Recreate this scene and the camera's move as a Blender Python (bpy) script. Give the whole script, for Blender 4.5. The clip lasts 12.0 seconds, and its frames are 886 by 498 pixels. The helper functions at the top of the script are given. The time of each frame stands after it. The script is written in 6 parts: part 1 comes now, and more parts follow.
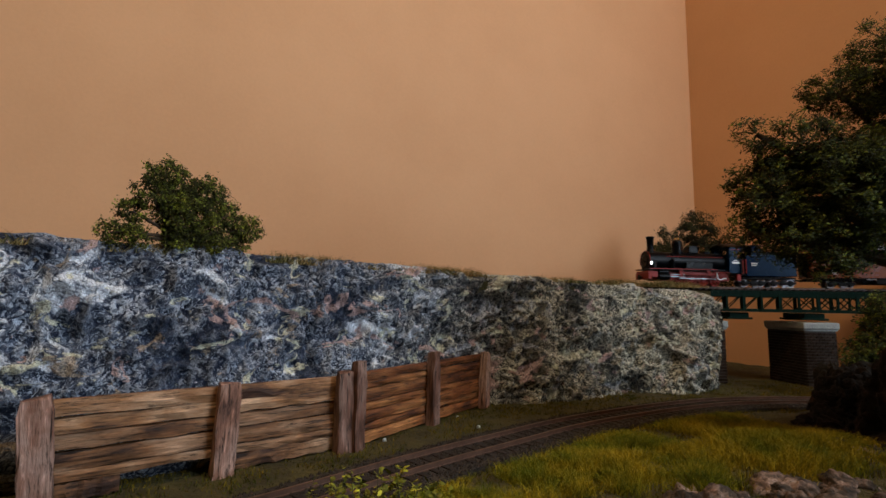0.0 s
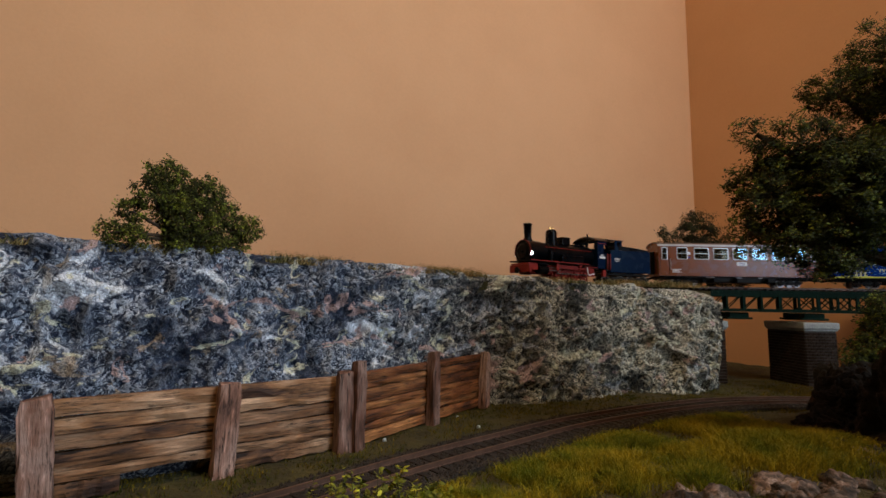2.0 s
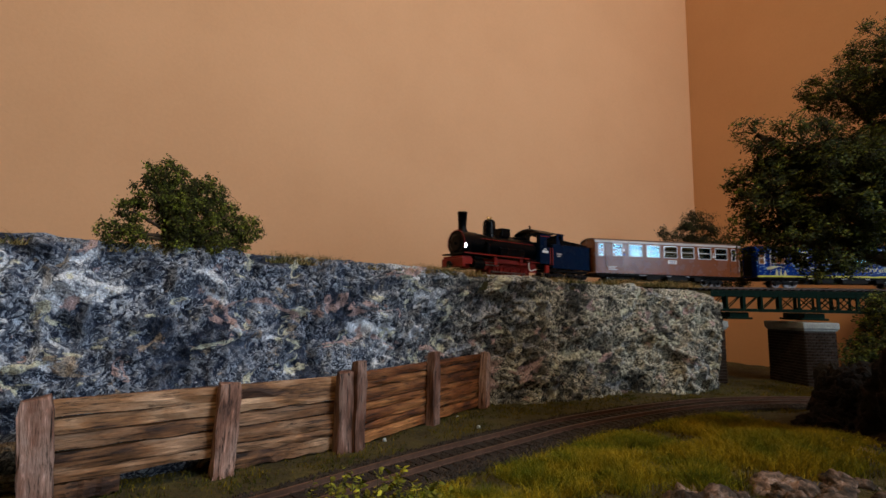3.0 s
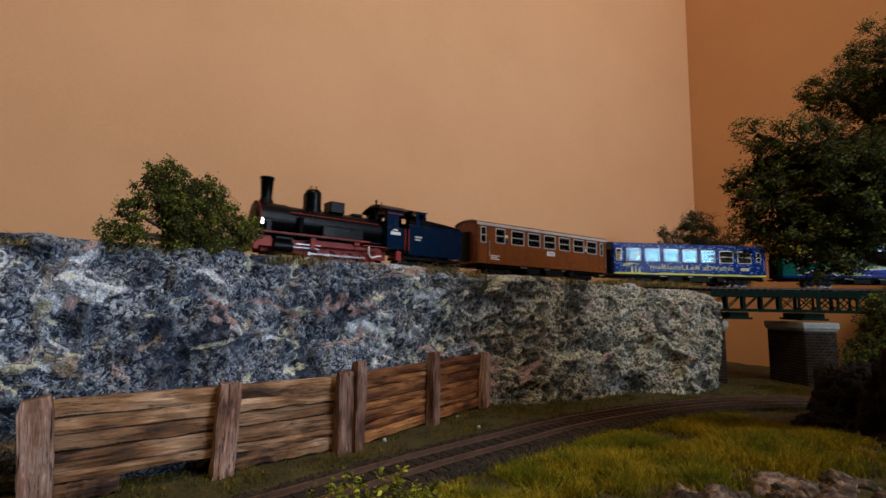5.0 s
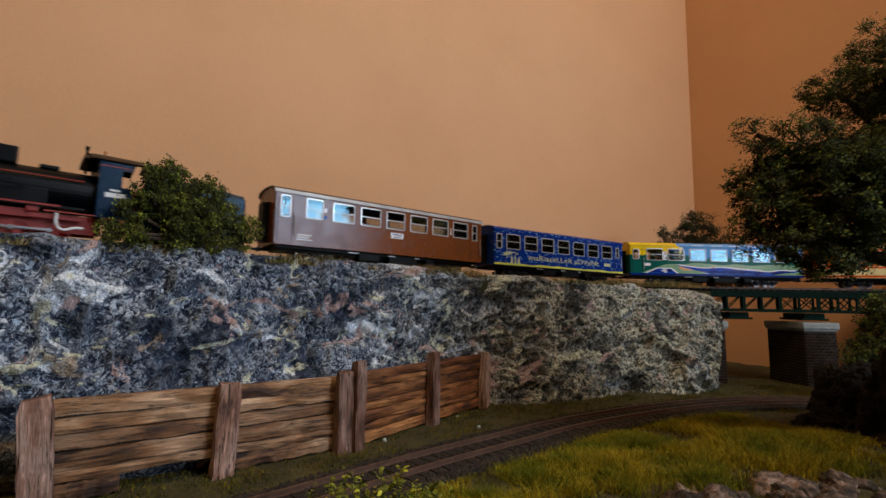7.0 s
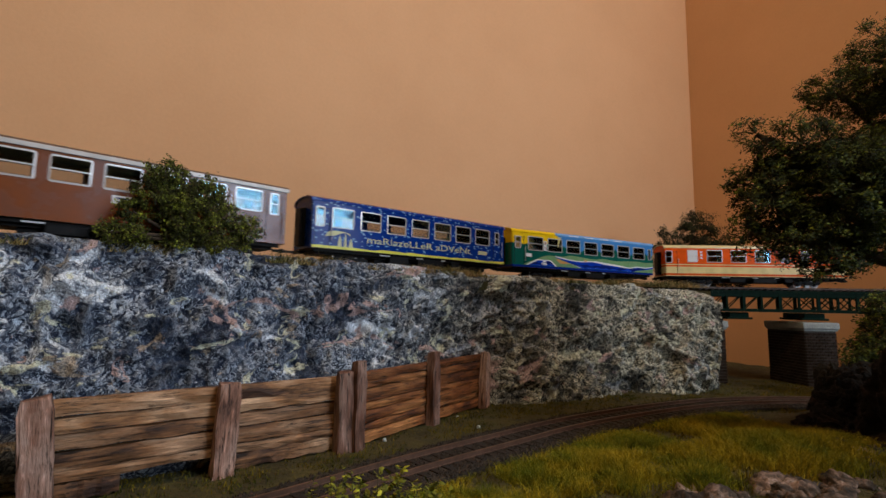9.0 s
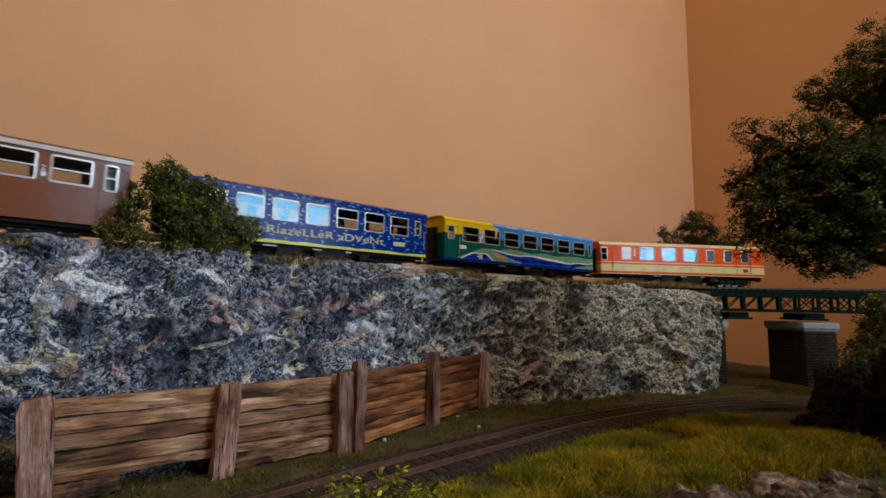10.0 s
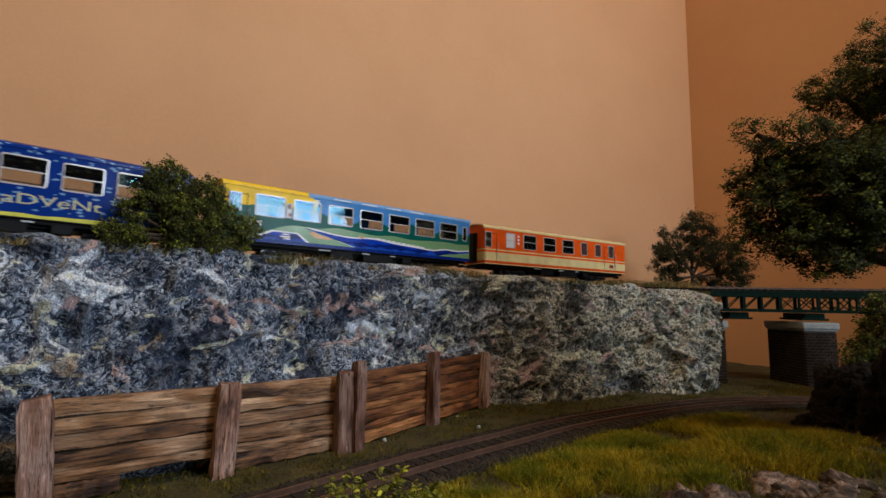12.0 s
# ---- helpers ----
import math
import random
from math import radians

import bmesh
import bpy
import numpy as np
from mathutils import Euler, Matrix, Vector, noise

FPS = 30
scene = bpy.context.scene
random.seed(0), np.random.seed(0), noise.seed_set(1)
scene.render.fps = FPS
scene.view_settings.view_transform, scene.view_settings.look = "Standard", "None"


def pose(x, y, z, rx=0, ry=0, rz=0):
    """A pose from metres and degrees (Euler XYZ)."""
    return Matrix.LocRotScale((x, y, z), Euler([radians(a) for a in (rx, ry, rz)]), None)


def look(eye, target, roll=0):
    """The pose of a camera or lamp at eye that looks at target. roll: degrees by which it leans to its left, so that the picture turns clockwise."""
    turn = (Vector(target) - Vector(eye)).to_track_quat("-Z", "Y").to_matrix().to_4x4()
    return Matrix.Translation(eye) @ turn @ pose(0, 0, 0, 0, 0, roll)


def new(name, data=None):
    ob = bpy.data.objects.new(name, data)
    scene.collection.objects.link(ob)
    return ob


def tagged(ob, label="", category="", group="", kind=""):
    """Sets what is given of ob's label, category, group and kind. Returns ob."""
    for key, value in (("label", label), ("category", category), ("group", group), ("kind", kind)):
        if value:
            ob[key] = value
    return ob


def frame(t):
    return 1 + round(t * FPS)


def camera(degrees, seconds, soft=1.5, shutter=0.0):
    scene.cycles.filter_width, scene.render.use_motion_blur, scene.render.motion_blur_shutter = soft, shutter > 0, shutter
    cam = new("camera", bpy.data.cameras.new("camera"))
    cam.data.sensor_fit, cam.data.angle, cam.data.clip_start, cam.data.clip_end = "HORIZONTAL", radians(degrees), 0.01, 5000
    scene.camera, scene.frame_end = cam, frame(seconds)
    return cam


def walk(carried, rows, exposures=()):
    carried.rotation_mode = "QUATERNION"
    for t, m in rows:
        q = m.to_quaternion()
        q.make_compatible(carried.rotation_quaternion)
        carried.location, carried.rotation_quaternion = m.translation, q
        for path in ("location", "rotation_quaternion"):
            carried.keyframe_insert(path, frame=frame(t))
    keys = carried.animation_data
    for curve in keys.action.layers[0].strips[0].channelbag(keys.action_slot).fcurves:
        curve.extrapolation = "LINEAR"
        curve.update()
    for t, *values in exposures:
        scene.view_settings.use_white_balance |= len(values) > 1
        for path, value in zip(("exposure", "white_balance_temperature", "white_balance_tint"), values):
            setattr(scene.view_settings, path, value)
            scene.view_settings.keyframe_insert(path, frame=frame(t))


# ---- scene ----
# ---- camera: stands still at the edge of the layout ----
EYE = 0.077
cam = camera(86.34, 12.0, soft=1.5, shutter=0.5)
CAM_POSE = pose(0, 0, EYE) @ pose(0, 0, 0, 90 + 6.62, 0, 0) @ pose(0, 0, 0, 0, 0, 0.99)
walk(cam, [(0.0, CAM_POSE), (12.0, CAM_POSE)], exposures=[(0.0, 0.0), (12.0, 0.0)])

# ---- world and lights ----
world = bpy.data.worlds.new("world")
scene.world = world
world.use_nodes = True
wn = world.node_tree.nodes
sky = wn.new("ShaderNodeTexSky")
sky.sky_type, sky.sun_disc, sky.sun_elevation = "NISHITA", False, radians(20)
world.node_tree.links.new(sky.outputs[0], wn["Background"].inputs[0])
wn["Background"].inputs[1].default_value = 0.08


def area_lamp(name, m, sx, sy, watts, colour):
    data = bpy.data.lights.new(name, "AREA")
    data.shape, data.size, data.size_y = "RECTANGLE", sx, sy
    data.energy, data.color = watts, colour
    ob = new(name, data)
    ob.matrix_world = m
    return ob


# daylight in the window opening of the right wall, and the warm ceiling lamp of the room
area_lamp("window_daylight", look((0.785, -0.27, 0.66), (-0.3, -0.27, 0.50)), 0.40, 0.98, 12.5, (0.74, 0.86, 1.0))
area_lamp("ceiling_lamp_light", look((0.06, -0.40, 1.50), (0.0, 0.25, 0.1)), 0.22, 0.22, 7.0, (1.0, 0.71, 0.35))

# ---- materials ----
def mat(name, base, rough=0.6, metal=0.0, spec=0.5):
    m = bpy.data.materials.new(name)
    m.use_nodes = True
    b = m.node_tree.nodes["Principled BSDF"]
    b.inputs["Base Color"].default_value = (*base, 1)
    b.inputs["Roughness"].default_value = rough
    b.inputs["Metallic"].default_value = metal
    b.inputs["Specular IOR Level"].default_value = spec
    return m


def tree_of(m):
    return m.node_tree.nodes, m.node_tree.links, m.node_tree.nodes["Principled BSDF"]


def ramp_node(n, stops, mode="LINEAR"):
    r = n.new("ShaderNodeValToRGB")
    r.color_ramp.interpolation = mode
    while len(r.color_ramp.elements) < len(stops):
        r.color_ramp.elements.new(0.5)
    for e, (p, c) in zip(r.color_ramp.elements, stops):
        e.position, e.color = p, (*c, 1)
    return r


def noise_node(n, l, scale, detail=6, rough=0.6, distort=0.0, coord=None, stretch=None):
    t = n.new("ShaderNodeTexNoise")
    t.inputs["Scale"].default_value = scale
    t.inputs["Detail"].default_value = detail
    t.inputs["Roughness"].default_value = rough
    t.inputs["Distortion"].default_value = distort
    if coord is None:
        coord = n.new("ShaderNodeTexCoord").outputs["Object"]
    if stretch:
        mp = n.new("ShaderNodeMapping")
        mp.inputs["Scale"].default_value = stretch
        l.new(coord, mp.inputs["Vector"])
        coord = mp.outputs[0]
    l.new(coord, t.inputs["Vector"])
    return t


def mix_node(n, l, fac, a, b, mode="MIX"):
    x = n.new("ShaderNodeMix")
    x.data_type, x.blend_type = "RGBA", mode
    if isinstance(fac, (int, float)):
        x.inputs["Factor"].default_value = fac
    else:
        l.new(fac, x.inputs["Factor"])
    for s, v in (("A", a), ("B", b)):
        sock = next(i for i in x.inputs if i.name == s and i.type == "RGBA")
        if isinstance(v, tuple):
            sock.default_value = (*v, 1)
        else:
            l.new(v, sock)
    return next(o for o in x.outputs if o.type == "RGBA")


def bump_node(n, l, b, height, strength, dist):
    u = n.new("ShaderNodeBump")
    u.inputs["Strength"].default_value, u.inputs["Distance"].default_value = strength, dist
    l.new(height, u.inputs["Height"])
    l.new(u.outputs[0], b.inputs["Normal"])


def noisy(name, c1, c2, scale, rough=0.7, metal=0.0, bump=0.3, dist=0.0003, fine=6.0, stretch=None, spec=0.4, rand=0.0, contrast=1.0):
    """A surface between two colours at two scales of noise, with relief."""
    m = mat(name, c1, rough, metal, spec)
    n, l, b = tree_of(m)
    a = noise_node(n, l, scale, stretch=stretch)
    f = noise_node(n, l, scale * fine, 4, stretch=stretch)
    r = ramp_node(n, ((0.36, c1), (0.64, c2)))
    l.new(a.outputs[0], r.inputs[0])
    g = ramp_node(n, ((0.3, (1 - 0.28 * contrast,) * 3), (0.7, (1 + 0.15 * contrast,) * 3)))
    l.new(f.outputs[0], g.inputs[0])
    col = mix_node(n, l, 1.0, r.outputs[0], g.outputs[0], "MULTIPLY")
    if rand:
        info = n.new("ShaderNodeObjectInfo")
        rr = ramp_node(n, ((0.0, (1 - rand,) * 3), (1.0, (1 + rand,) * 3)))
        l.new(info.outputs["Random"], rr.inputs[0])
        col = mix_node(n, l, 1.0, col, rr.outputs[0], "MULTIPLY")
    l.new(col, b.inputs["Base Color"])
    if bump:
        bump_node(n, l, b, f.outputs[0], bump, dist)
    return m


M_WALL = noisy("salmon_wall_paint", (0.66, 0.375, 0.200), (0.70, 0.405, 0.220), 7.0, 0.75, bump=0.10, dist=0.0010, fine=45, spec=0.25, contrast=0.08)
M_CEIL = noisy("white_ceiling_paint", (0.75, 0.73, 0.70), (0.8, 0.78, 0.75), 4.0, 0.8)
M_FLOOR = noisy("wood_floor", (0.22, 0.13, 0.07), (0.30, 0.18, 0.10), 4.0, 0.5)
M_FRAME = noisy("white_window_paint", (0.75, 0.75, 0.74), (0.8, 0.8, 0.78), 10, 0.4)
M_EARTH = noisy("mossy_earth", (0.034, 0.027, 0.007), (0.072, 0.058, 0.013), 60, 0.95, bump=0.8, dist=0.002, fine=9)
M_BALLAST = noisy("dark_ballast", (0.014, 0.010, 0.007), (0.045, 0.032, 0.022), 350, 0.9, bump=0.8, dist=0.001, fine=4)
M_SLEEPER = noisy("dark_brown_sleeper", (0.010, 0.006, 0.004), (0.020, 0.012, 0.008), 200, 0.85, stretch=(1, 6, 1))
M_RAIL = noisy("rusty_rail", (0.075, 0.038, 0.023), (0.130, 0.068, 0.043), 150, 0.45)


def timber(name, light, mid, dark, along):
    """Weathered wood: broad stains, dark grain lines along the board, pale worn fibres."""
    m = mat(name, mid, 0.62, 0, 0.35)
    n, l, b = tree_of(m)
    info = n.new("ShaderNodeObjectInfo")
    co = n.new("ShaderNodeTexCoord").outputs["Object"]
    sh = n.new("ShaderNodeVectorMath")
    sh.operation = "MULTIPLY_ADD"
    comb = n.new("ShaderNodeCombineXYZ")
    for i in range(3):
        l.new(info.outputs["Random"], comb.inputs[i])
    l.new(comb.outputs[0], sh.inputs[0])
    sh.inputs[1].default_value = (3.7, 1.9, 2.3)
    l.new(co, sh.inputs[2])
    co = sh.outputs[0]
    st = (0.10, 1, 1) if along == "x" else (1, 1, 0.10)
    broad = noise_node(n, l, 75, 4, 0.6, 0.3, co, tuple(0.35 if v < 1 else 1 for v in st))
    r1 = ramp_node(n, ((0.34, dark), (0.46, mid), (0.64, light)))
    l.new(broad.outputs[0], r1.inputs[0])
    grain = noise_node(n, l, 800, 6, 0.72, 0.4, co, tuple(0.07 if v < 1 else 1 for v in st))
    r2 = ramp_node(n, ((0.37, (0.08, 0.07, 0.07)), (0.47, (0.95, 0.95, 0.95)), (0.58, (1.25, 1.25, 1.27)), (0.68, (2.3, 2.35, 2.5))))
    l.new(grain.outputs[0], r2.inputs[0])
    c = mix_node(n, l, 1.0, r1.outputs[0], r2.outputs[0], "MULTIPLY")
    rr = ramp_node(n, ((0.0, (0.62, 0.55, 0.52)), (1.0, (1.30, 1.28, 1.28))))
    l.new(info.outputs["Random"], rr.inputs[0])
    l.new(mix_node(n, l, 1.0, c, rr.outputs[0], "MULTIPLY"), b.inputs["Base Color"])
    bump_node(n, l, b, grain.outputs[0], 0.9, 0.0008)
    return m


M_TIMBER = timber("weathered_timber", (0.43, 0.285, 0.172), (0.25, 0.128, 0.055), (0.050, 0.024, 0.014), "x")
M_TIMBER_NEW = timber("orange_brown_timber", (0.30, 0.130, 0.042), (0.18, 0.062, 0.016), (0.055, 0.018, 0.008), "x")
M_POST = timber("weathered_post_timber", (0.42, 0.30, 0.245), (0.21, 0.108, 0.072), (0.045, 0.023, 0.017), "z")
M_STEEL = noisy("dark_green_bridge_paint", (0.002, 0.012, 0.008), (0.003, 0.018, 0.012), 120, 0.5, spec=0.05)
M_DARK = noisy("black_steel", (0.006, 0.006, 0.007), (0.011, 0.011, 0.012), 200, 0.5, spec=0.12)
M_BRICK = noisy("grey_brown_brick", (0.020, 0.015, 0.012), (0.055, 0.040, 0.033), 160, 0.9, spec=0.1, rand=0.35)
M_MORTAR = noisy("pale_mortar", (0.07, 0.066, 0.06), (0.11, 0.10, 0.095), 200, 0.95)
M_CAP = noisy("light_stone_cap", (0.30, 0.33, 0.33), (0.40, 0.43, 0.42), 120, 0.85)
# ---- helpers for building ----
def part(name, bm, material, parent, label="", smooth=False, kind=""):
    me = bpy.data.meshes.new(name)
    bm.to_mesh(me)
    bm.free()
    if smooth:
        me.shade_smooth()
    for m in (material if isinstance(material, (list, tuple)) else (material,)):
        me.materials.append(m)
    ob = new(name, me)
    if parent is not None:
        ob.parent = parent
    return tagged(ob, label, kind=kind)


def share(name, me, m, parent):
    ob = new(name, me)
    ob.parent = parent
    ob.matrix_basis = m
    return ob


def thing(name, m, label, category, group=""):
    ob = new(name)
    ob.empty_display_size = 0.01
    ob.matrix_world = m
    return tagged(ob, label, category, group)


def box(bm, cx, cy, cz, sx, sy, sz, m=None, bevel=0.0, mi=0):
    r = bmesh.ops.create_cube(bm, size=1.0, matrix=(m or Matrix()) @ Matrix.Translation((cx, cy, cz)) @ Matrix.Diagonal((sx, sy, sz, 1)))
    fs = {f for v in r["verts"] for f in v.link_faces}
    for f in fs:
        f.material_index = mi
    if bevel:
        es = list({e for v in r["verts"] for e in v.link_edges})
        for f in bmesh.ops.bevel(bm, geom=es, offset=bevel, segments=2, affect="EDGES", profile=0.6)["faces"]:
            f.material_index = mi
    return bm


def a_box(*a, **k):
    return box(bmesh.new(), *a, **k)


def cyl(bm, p, q, r0, r1=None, n=16, caps=True, mi=0):
    p, q = Vector(p), Vector(q)
    d = q - p
    m = Matrix.Translation((p + q) / 2) @ d.to_track_quat("Z", "Y").to_matrix().to_4x4()
    r = bmesh.ops.create_cone(bm, cap_ends=caps, segments=n, radius1=r0, radius2=r0 if r1 is None else r1, depth=d.length, matrix=m)
    for v in r["verts"]:
        for f in v.link_faces:
            f.material_index = mi
    return bm


def a_cyl(*a, **k):
    return cyl(bmesh.new(), *a, **k)


def prism(bm, outline, y0, y1, mi=0):
    """An outline of (x, z) points drawn out from y0 to y1."""
    a = [bm.verts.new((x, y0, z)) for x, z in outline]
    b = [bm.verts.new((x, y1, z)) for x, z in outline]
    fs = [bm.faces.new(a), bm.faces.new(b[::-1])]
    for i in range(len(a)):
        j = (i + 1) % len(a)
        fs.append(bm.faces.new((a[j], a[i], b[i], b[j])))
    for f in fs:
        f.material_index = mi
    bmesh.ops.recalc_face_normals(bm, faces=fs)
    return bm


def loft(bm, rings, close=True, cap=False, mi=0):
    rows = [[bm.verts.new(p) for p in r] for r in rings]
    fs = []
    for a, b in zip(rows, rows[1:]):
        for i in range(len(a) - (0 if close else 1)):
            j = (i + 1) % len(a)
            fs.append(bm.faces.new((a[i], a[j], b[j], b[i])))
    if cap:
        fs += [bm.faces.new(rows[0][::-1]), bm.faces.new(rows[-1])]
    for f in fs:
        f.material_index = mi
    bmesh.ops.recalc_face_normals(bm, faces=fs)
    return bm


def mesh_object(name, verts, faces, material, smooth=False):
    me = bpy.data.meshes.new(name)
    me.from_pydata(verts, [], faces)
    for m in (material if isinstance(material, (list, tuple)) else (material,)):
        me.materials.append(m)
    if smooth:
        me.shade_smooth()
    return new(name, me)


# ---- the upper track: its centre line, by the way s along it ----
RAIL_Z = 0.1003
_ss = np.arange(-0.75, 1.3, 0.005)
_k = 0.449 * np.clip((-0.08 - _ss) / 0.08, 0, 1) + 2.957 * np.clip((_ss + 0.04) / 0.08, 0, 1) * np.clip((0.30 - _ss) / 0.08, 0, 1)
_k = _k + 5.0 * np.clip((_ss - 0.36) / 0.06, 0, 1) * np.clip((0.68 - _ss) / 0.06, 0, 1)
_a = -np.concatenate([[0], np.cumsum((_k[1:] + _k[:-1]) * 0.0025)])
_a += 0.6246 - np.interp(0, _ss, _a)
_am = (_a[1:] + _a[:-1]) / 2
_x = np.concatenate([[0], np.cumsum(np.cos(_am) * 0.005)])
_y = np.concatenate([[0], np.cumsum(np.sin(_am) * 0.005)])
_x += 0.0907 - np.interp(0, _ss, _x)
_y += 0.4454 - np.interp(0, _ss, _y)


def track(s, off=0.0):
    """Place on the upper track, off metres towards the near side, and the heading there."""
    a = float(np.interp(s, _ss, _a))
    return float(np.interp(s, _ss, _x)) + off * math.sin(a), float(np.interp(s, _ss, _y)) - off * math.cos(a), a


def sweep(bm, pts, w, z0, z1, mi=0):
    """A bar of width w from z0 to z1 along the (x, y, heading) places."""
    rings = []
    for x, y, a in pts:
        nx, ny = math.sin(a) * w / 2, -math.cos(a) * w / 2
        rings.append([(x + nx, y + ny, z0), (x - nx, y - ny, z0), (x - nx, y - ny, z1), (x + nx, y + ny, z1)])
    return loft(bm, rings, cap=True, mi=mi)


# ---- the room ----
ROOM_Z0, ROOM_Z1 = -0.9, 1.55
OUTLINE = [(0.40, 0.74), (-2.60, -0.6595), (-2.60, -3.2), (0.80, -3.2), (0.80, 0.5235), (0.5014, 0.5235)]
WIN_Y0, WIN_Y1, WIN_Z0, WIN_Z1 = -0.48, -0.06, 0.15, 1.17


def room():
    """Walls round the outline, 12 cm thick outwards, with the window in the east wall."""
    T = 0.12
    names = ("wall_north", "wall_west", "wall_south", "wall_east", "wall_recess", "wall_side")
    for i, name in enumerate(names):
        p, q = Vector((*OUTLINE[i], 0)), Vector((*OUTLINE[(i + 1) % 6], 0))
        d = q - p
        ln = d.length
        m = Matrix.Translation(p) @ pose(0, 0, 0, 0, 0, math.degrees(math.atan2(d.y, d.x)))
        if name == "wall_east":
            y0, y1 = WIN_Y0 + 3.2, WIN_Y1 + 3.2
            bm = opening_slab(0, ln, ROOM_Z0, ROOM_Z1, -T, 0, (y0, y1, WIN_Z0, WIN_Z1))
            bm.transform(m)
        else:
            e0 = T if name in ("wall_north", "wall_west", "wall_south") else 0.0
            bm = a_box(ln / 2 + e0 / 2, -T / 2, (ROOM_Z0 + ROOM_Z1) / 2, ln + e0, T, ROOM_Z1 - ROOM_Z0, m=m)
        tagged(part(name, bm, M_WALL, None), "wall with salmon orange paint", "wall", kind="structure")
    # the side wall goes on above the track, over the recess
    m = Matrix.Translation((*OUTLINE[5], 0)) @ pose(0, 0, 0, 0, 0, math.degrees(math.atan2(0.74 - 0.5235, 0.40 - 0.5014)))
    tagged(part("wall_lintel", a_box(-0.045, -0.02, (0.18 + ROOM_Z1) / 2, 0.09, 0.04, ROOM_Z1 - 0.18, m=m), M_WALL, None), "wall with salmon orange paint", "wall", kind="structure")
    for name, z, material, label in (("ceiling", ROOM_Z1 + 0.05, M_CEIL, "white ceiling"), ("floor", ROOM_Z0 - 0.05, M_FLOOR, "wooden floor")):
        tagged(part(name, a_box(-0.90, -1.22, z, 3.7, 4.2, 0.1), material, None), label, name, kind="structure")
    bm = bmesh.new()
    zc, yc = (WIN_Z0 + WIN_Z1) / 2, (WIN_Y0 + WIN_Y1) / 2
    for y in (WIN_Y0 + 0.01, WIN_Y1 - 0.01):
        box(bm, 0.88, y, zc, 0.03, 0.02, WIN_Z1 - WIN_Z0)
    for z in (WIN_Z0 + 0.01, WIN_Z1 - 0.01):
        box(bm, 0.88, yc, z, 0.03, WIN_Y1 - WIN_Y0 - 0.04, 0.02)
    tagged(part("window_1", bm, M_FRAME, None), "white window frame", "window", kind="structure")


def opening_slab(x0, x1, z0, z1, y0, y1, hole):
    """A wall with one hole through it, as four blocks butted together."""
    a, b, c, d = hole
    bm = bmesh.new()
    y, t = (y0 + y1) / 2, y1 - y0
    box(bm, (x0 + a) / 2, y, (z0 + z1) / 2, a - x0, t, z1 - z0)
    box(bm, (b + x1) / 2, y, (z0 + z1) / 2, x1 - b, t, z1 - z0)
    box(bm, (a + b) / 2, y, (z0 + c) / 2, b - a, t, c - z0)
    box(bm, (a + b) / 2, y, (d + z1) / 2, b - a, t, z1 - d)
    return bm


room()


# ---- the ground of the layout: one sheet with gentle relief, on a boxed base ----
LOW = [(-0.135, 0.115), (-0.064, 0.1795), (-0.010, 0.2325), (0.039, 0.2755), (0.079, 0.3095), (0.127, 0.3415), (0.182, 0.372), (0.238, 0.394), (0.310, 0.4035), (0.40, 0.398), (0.53, 0.375)]


def smooth_path(pts, n=12):
    """Catmull-Rom through points, as (x, y, heading)."""
    p = [Vector((*q, 0)) for q in pts]
    p = [2 * p[0] - p[1]] + p + [2 * p[-1] - p[-2]]
    out = []
    for i in range(1, len(p) - 2):
        for j in range(n):
            t = j / n
            a, b, c, d = p[i - 1:i + 3]
            out.append(0.5 * ((2 * b) + (c - a) * t + (2 * a - 5 * b + 4 * c - d) * t * t + (3 * b - a - 3 * c + d) * t ** 3))
    out.append(p[-2])
    res = []
    for i, q in enumerate(out):
        d = out[min(i + 1, len(out) - 1)] - out[max(i - 1, 0)]
        res.append((q.x, q.y, math.atan2(d.y, d.x)))
    return res


LOWER = smooth_path(LOW)
_low = np.array([(x, y) for x, y, _ in LOWER])


def low_dist(x, y):
    return float(np.sqrt(((_low - (x, y)) ** 2).sum(1).min()))


def fbm(x, y, z=0.0, scale=30.0, oct=4):
    return noise.fractal(Vector((x, y, z)) * scale, 1.0, 2.0, oct)


def ground_z(x, y):
    z = 0.0012 * fbm(x, y, 0.3, 60)
    d = low_dist(x, y)
    z *= min(1.0, max(0.15, (d - 0.012) / 0.02))
    z -= 0.0035 * max(0.0, min(1.0, 1 - (d - 0.014) / 0.012))
    # bank of grass and rock in the near right corner
    b = math.exp(-(((x - 0.19) / 0.085) ** 2 + ((y - 0.235) / 0.055) ** 2))
    z += 0.012 * b * max(0.0, min(1.0, (d - 0.02) / 0.03))
    z += 0.05 * max(0.0, min(1.0, (x - 0.235 - 0.35 * max(0, 0.30 - y)) / 0.08)) * max(0.0, min(1.0, (0.365 - y) / 0.05))
    return z


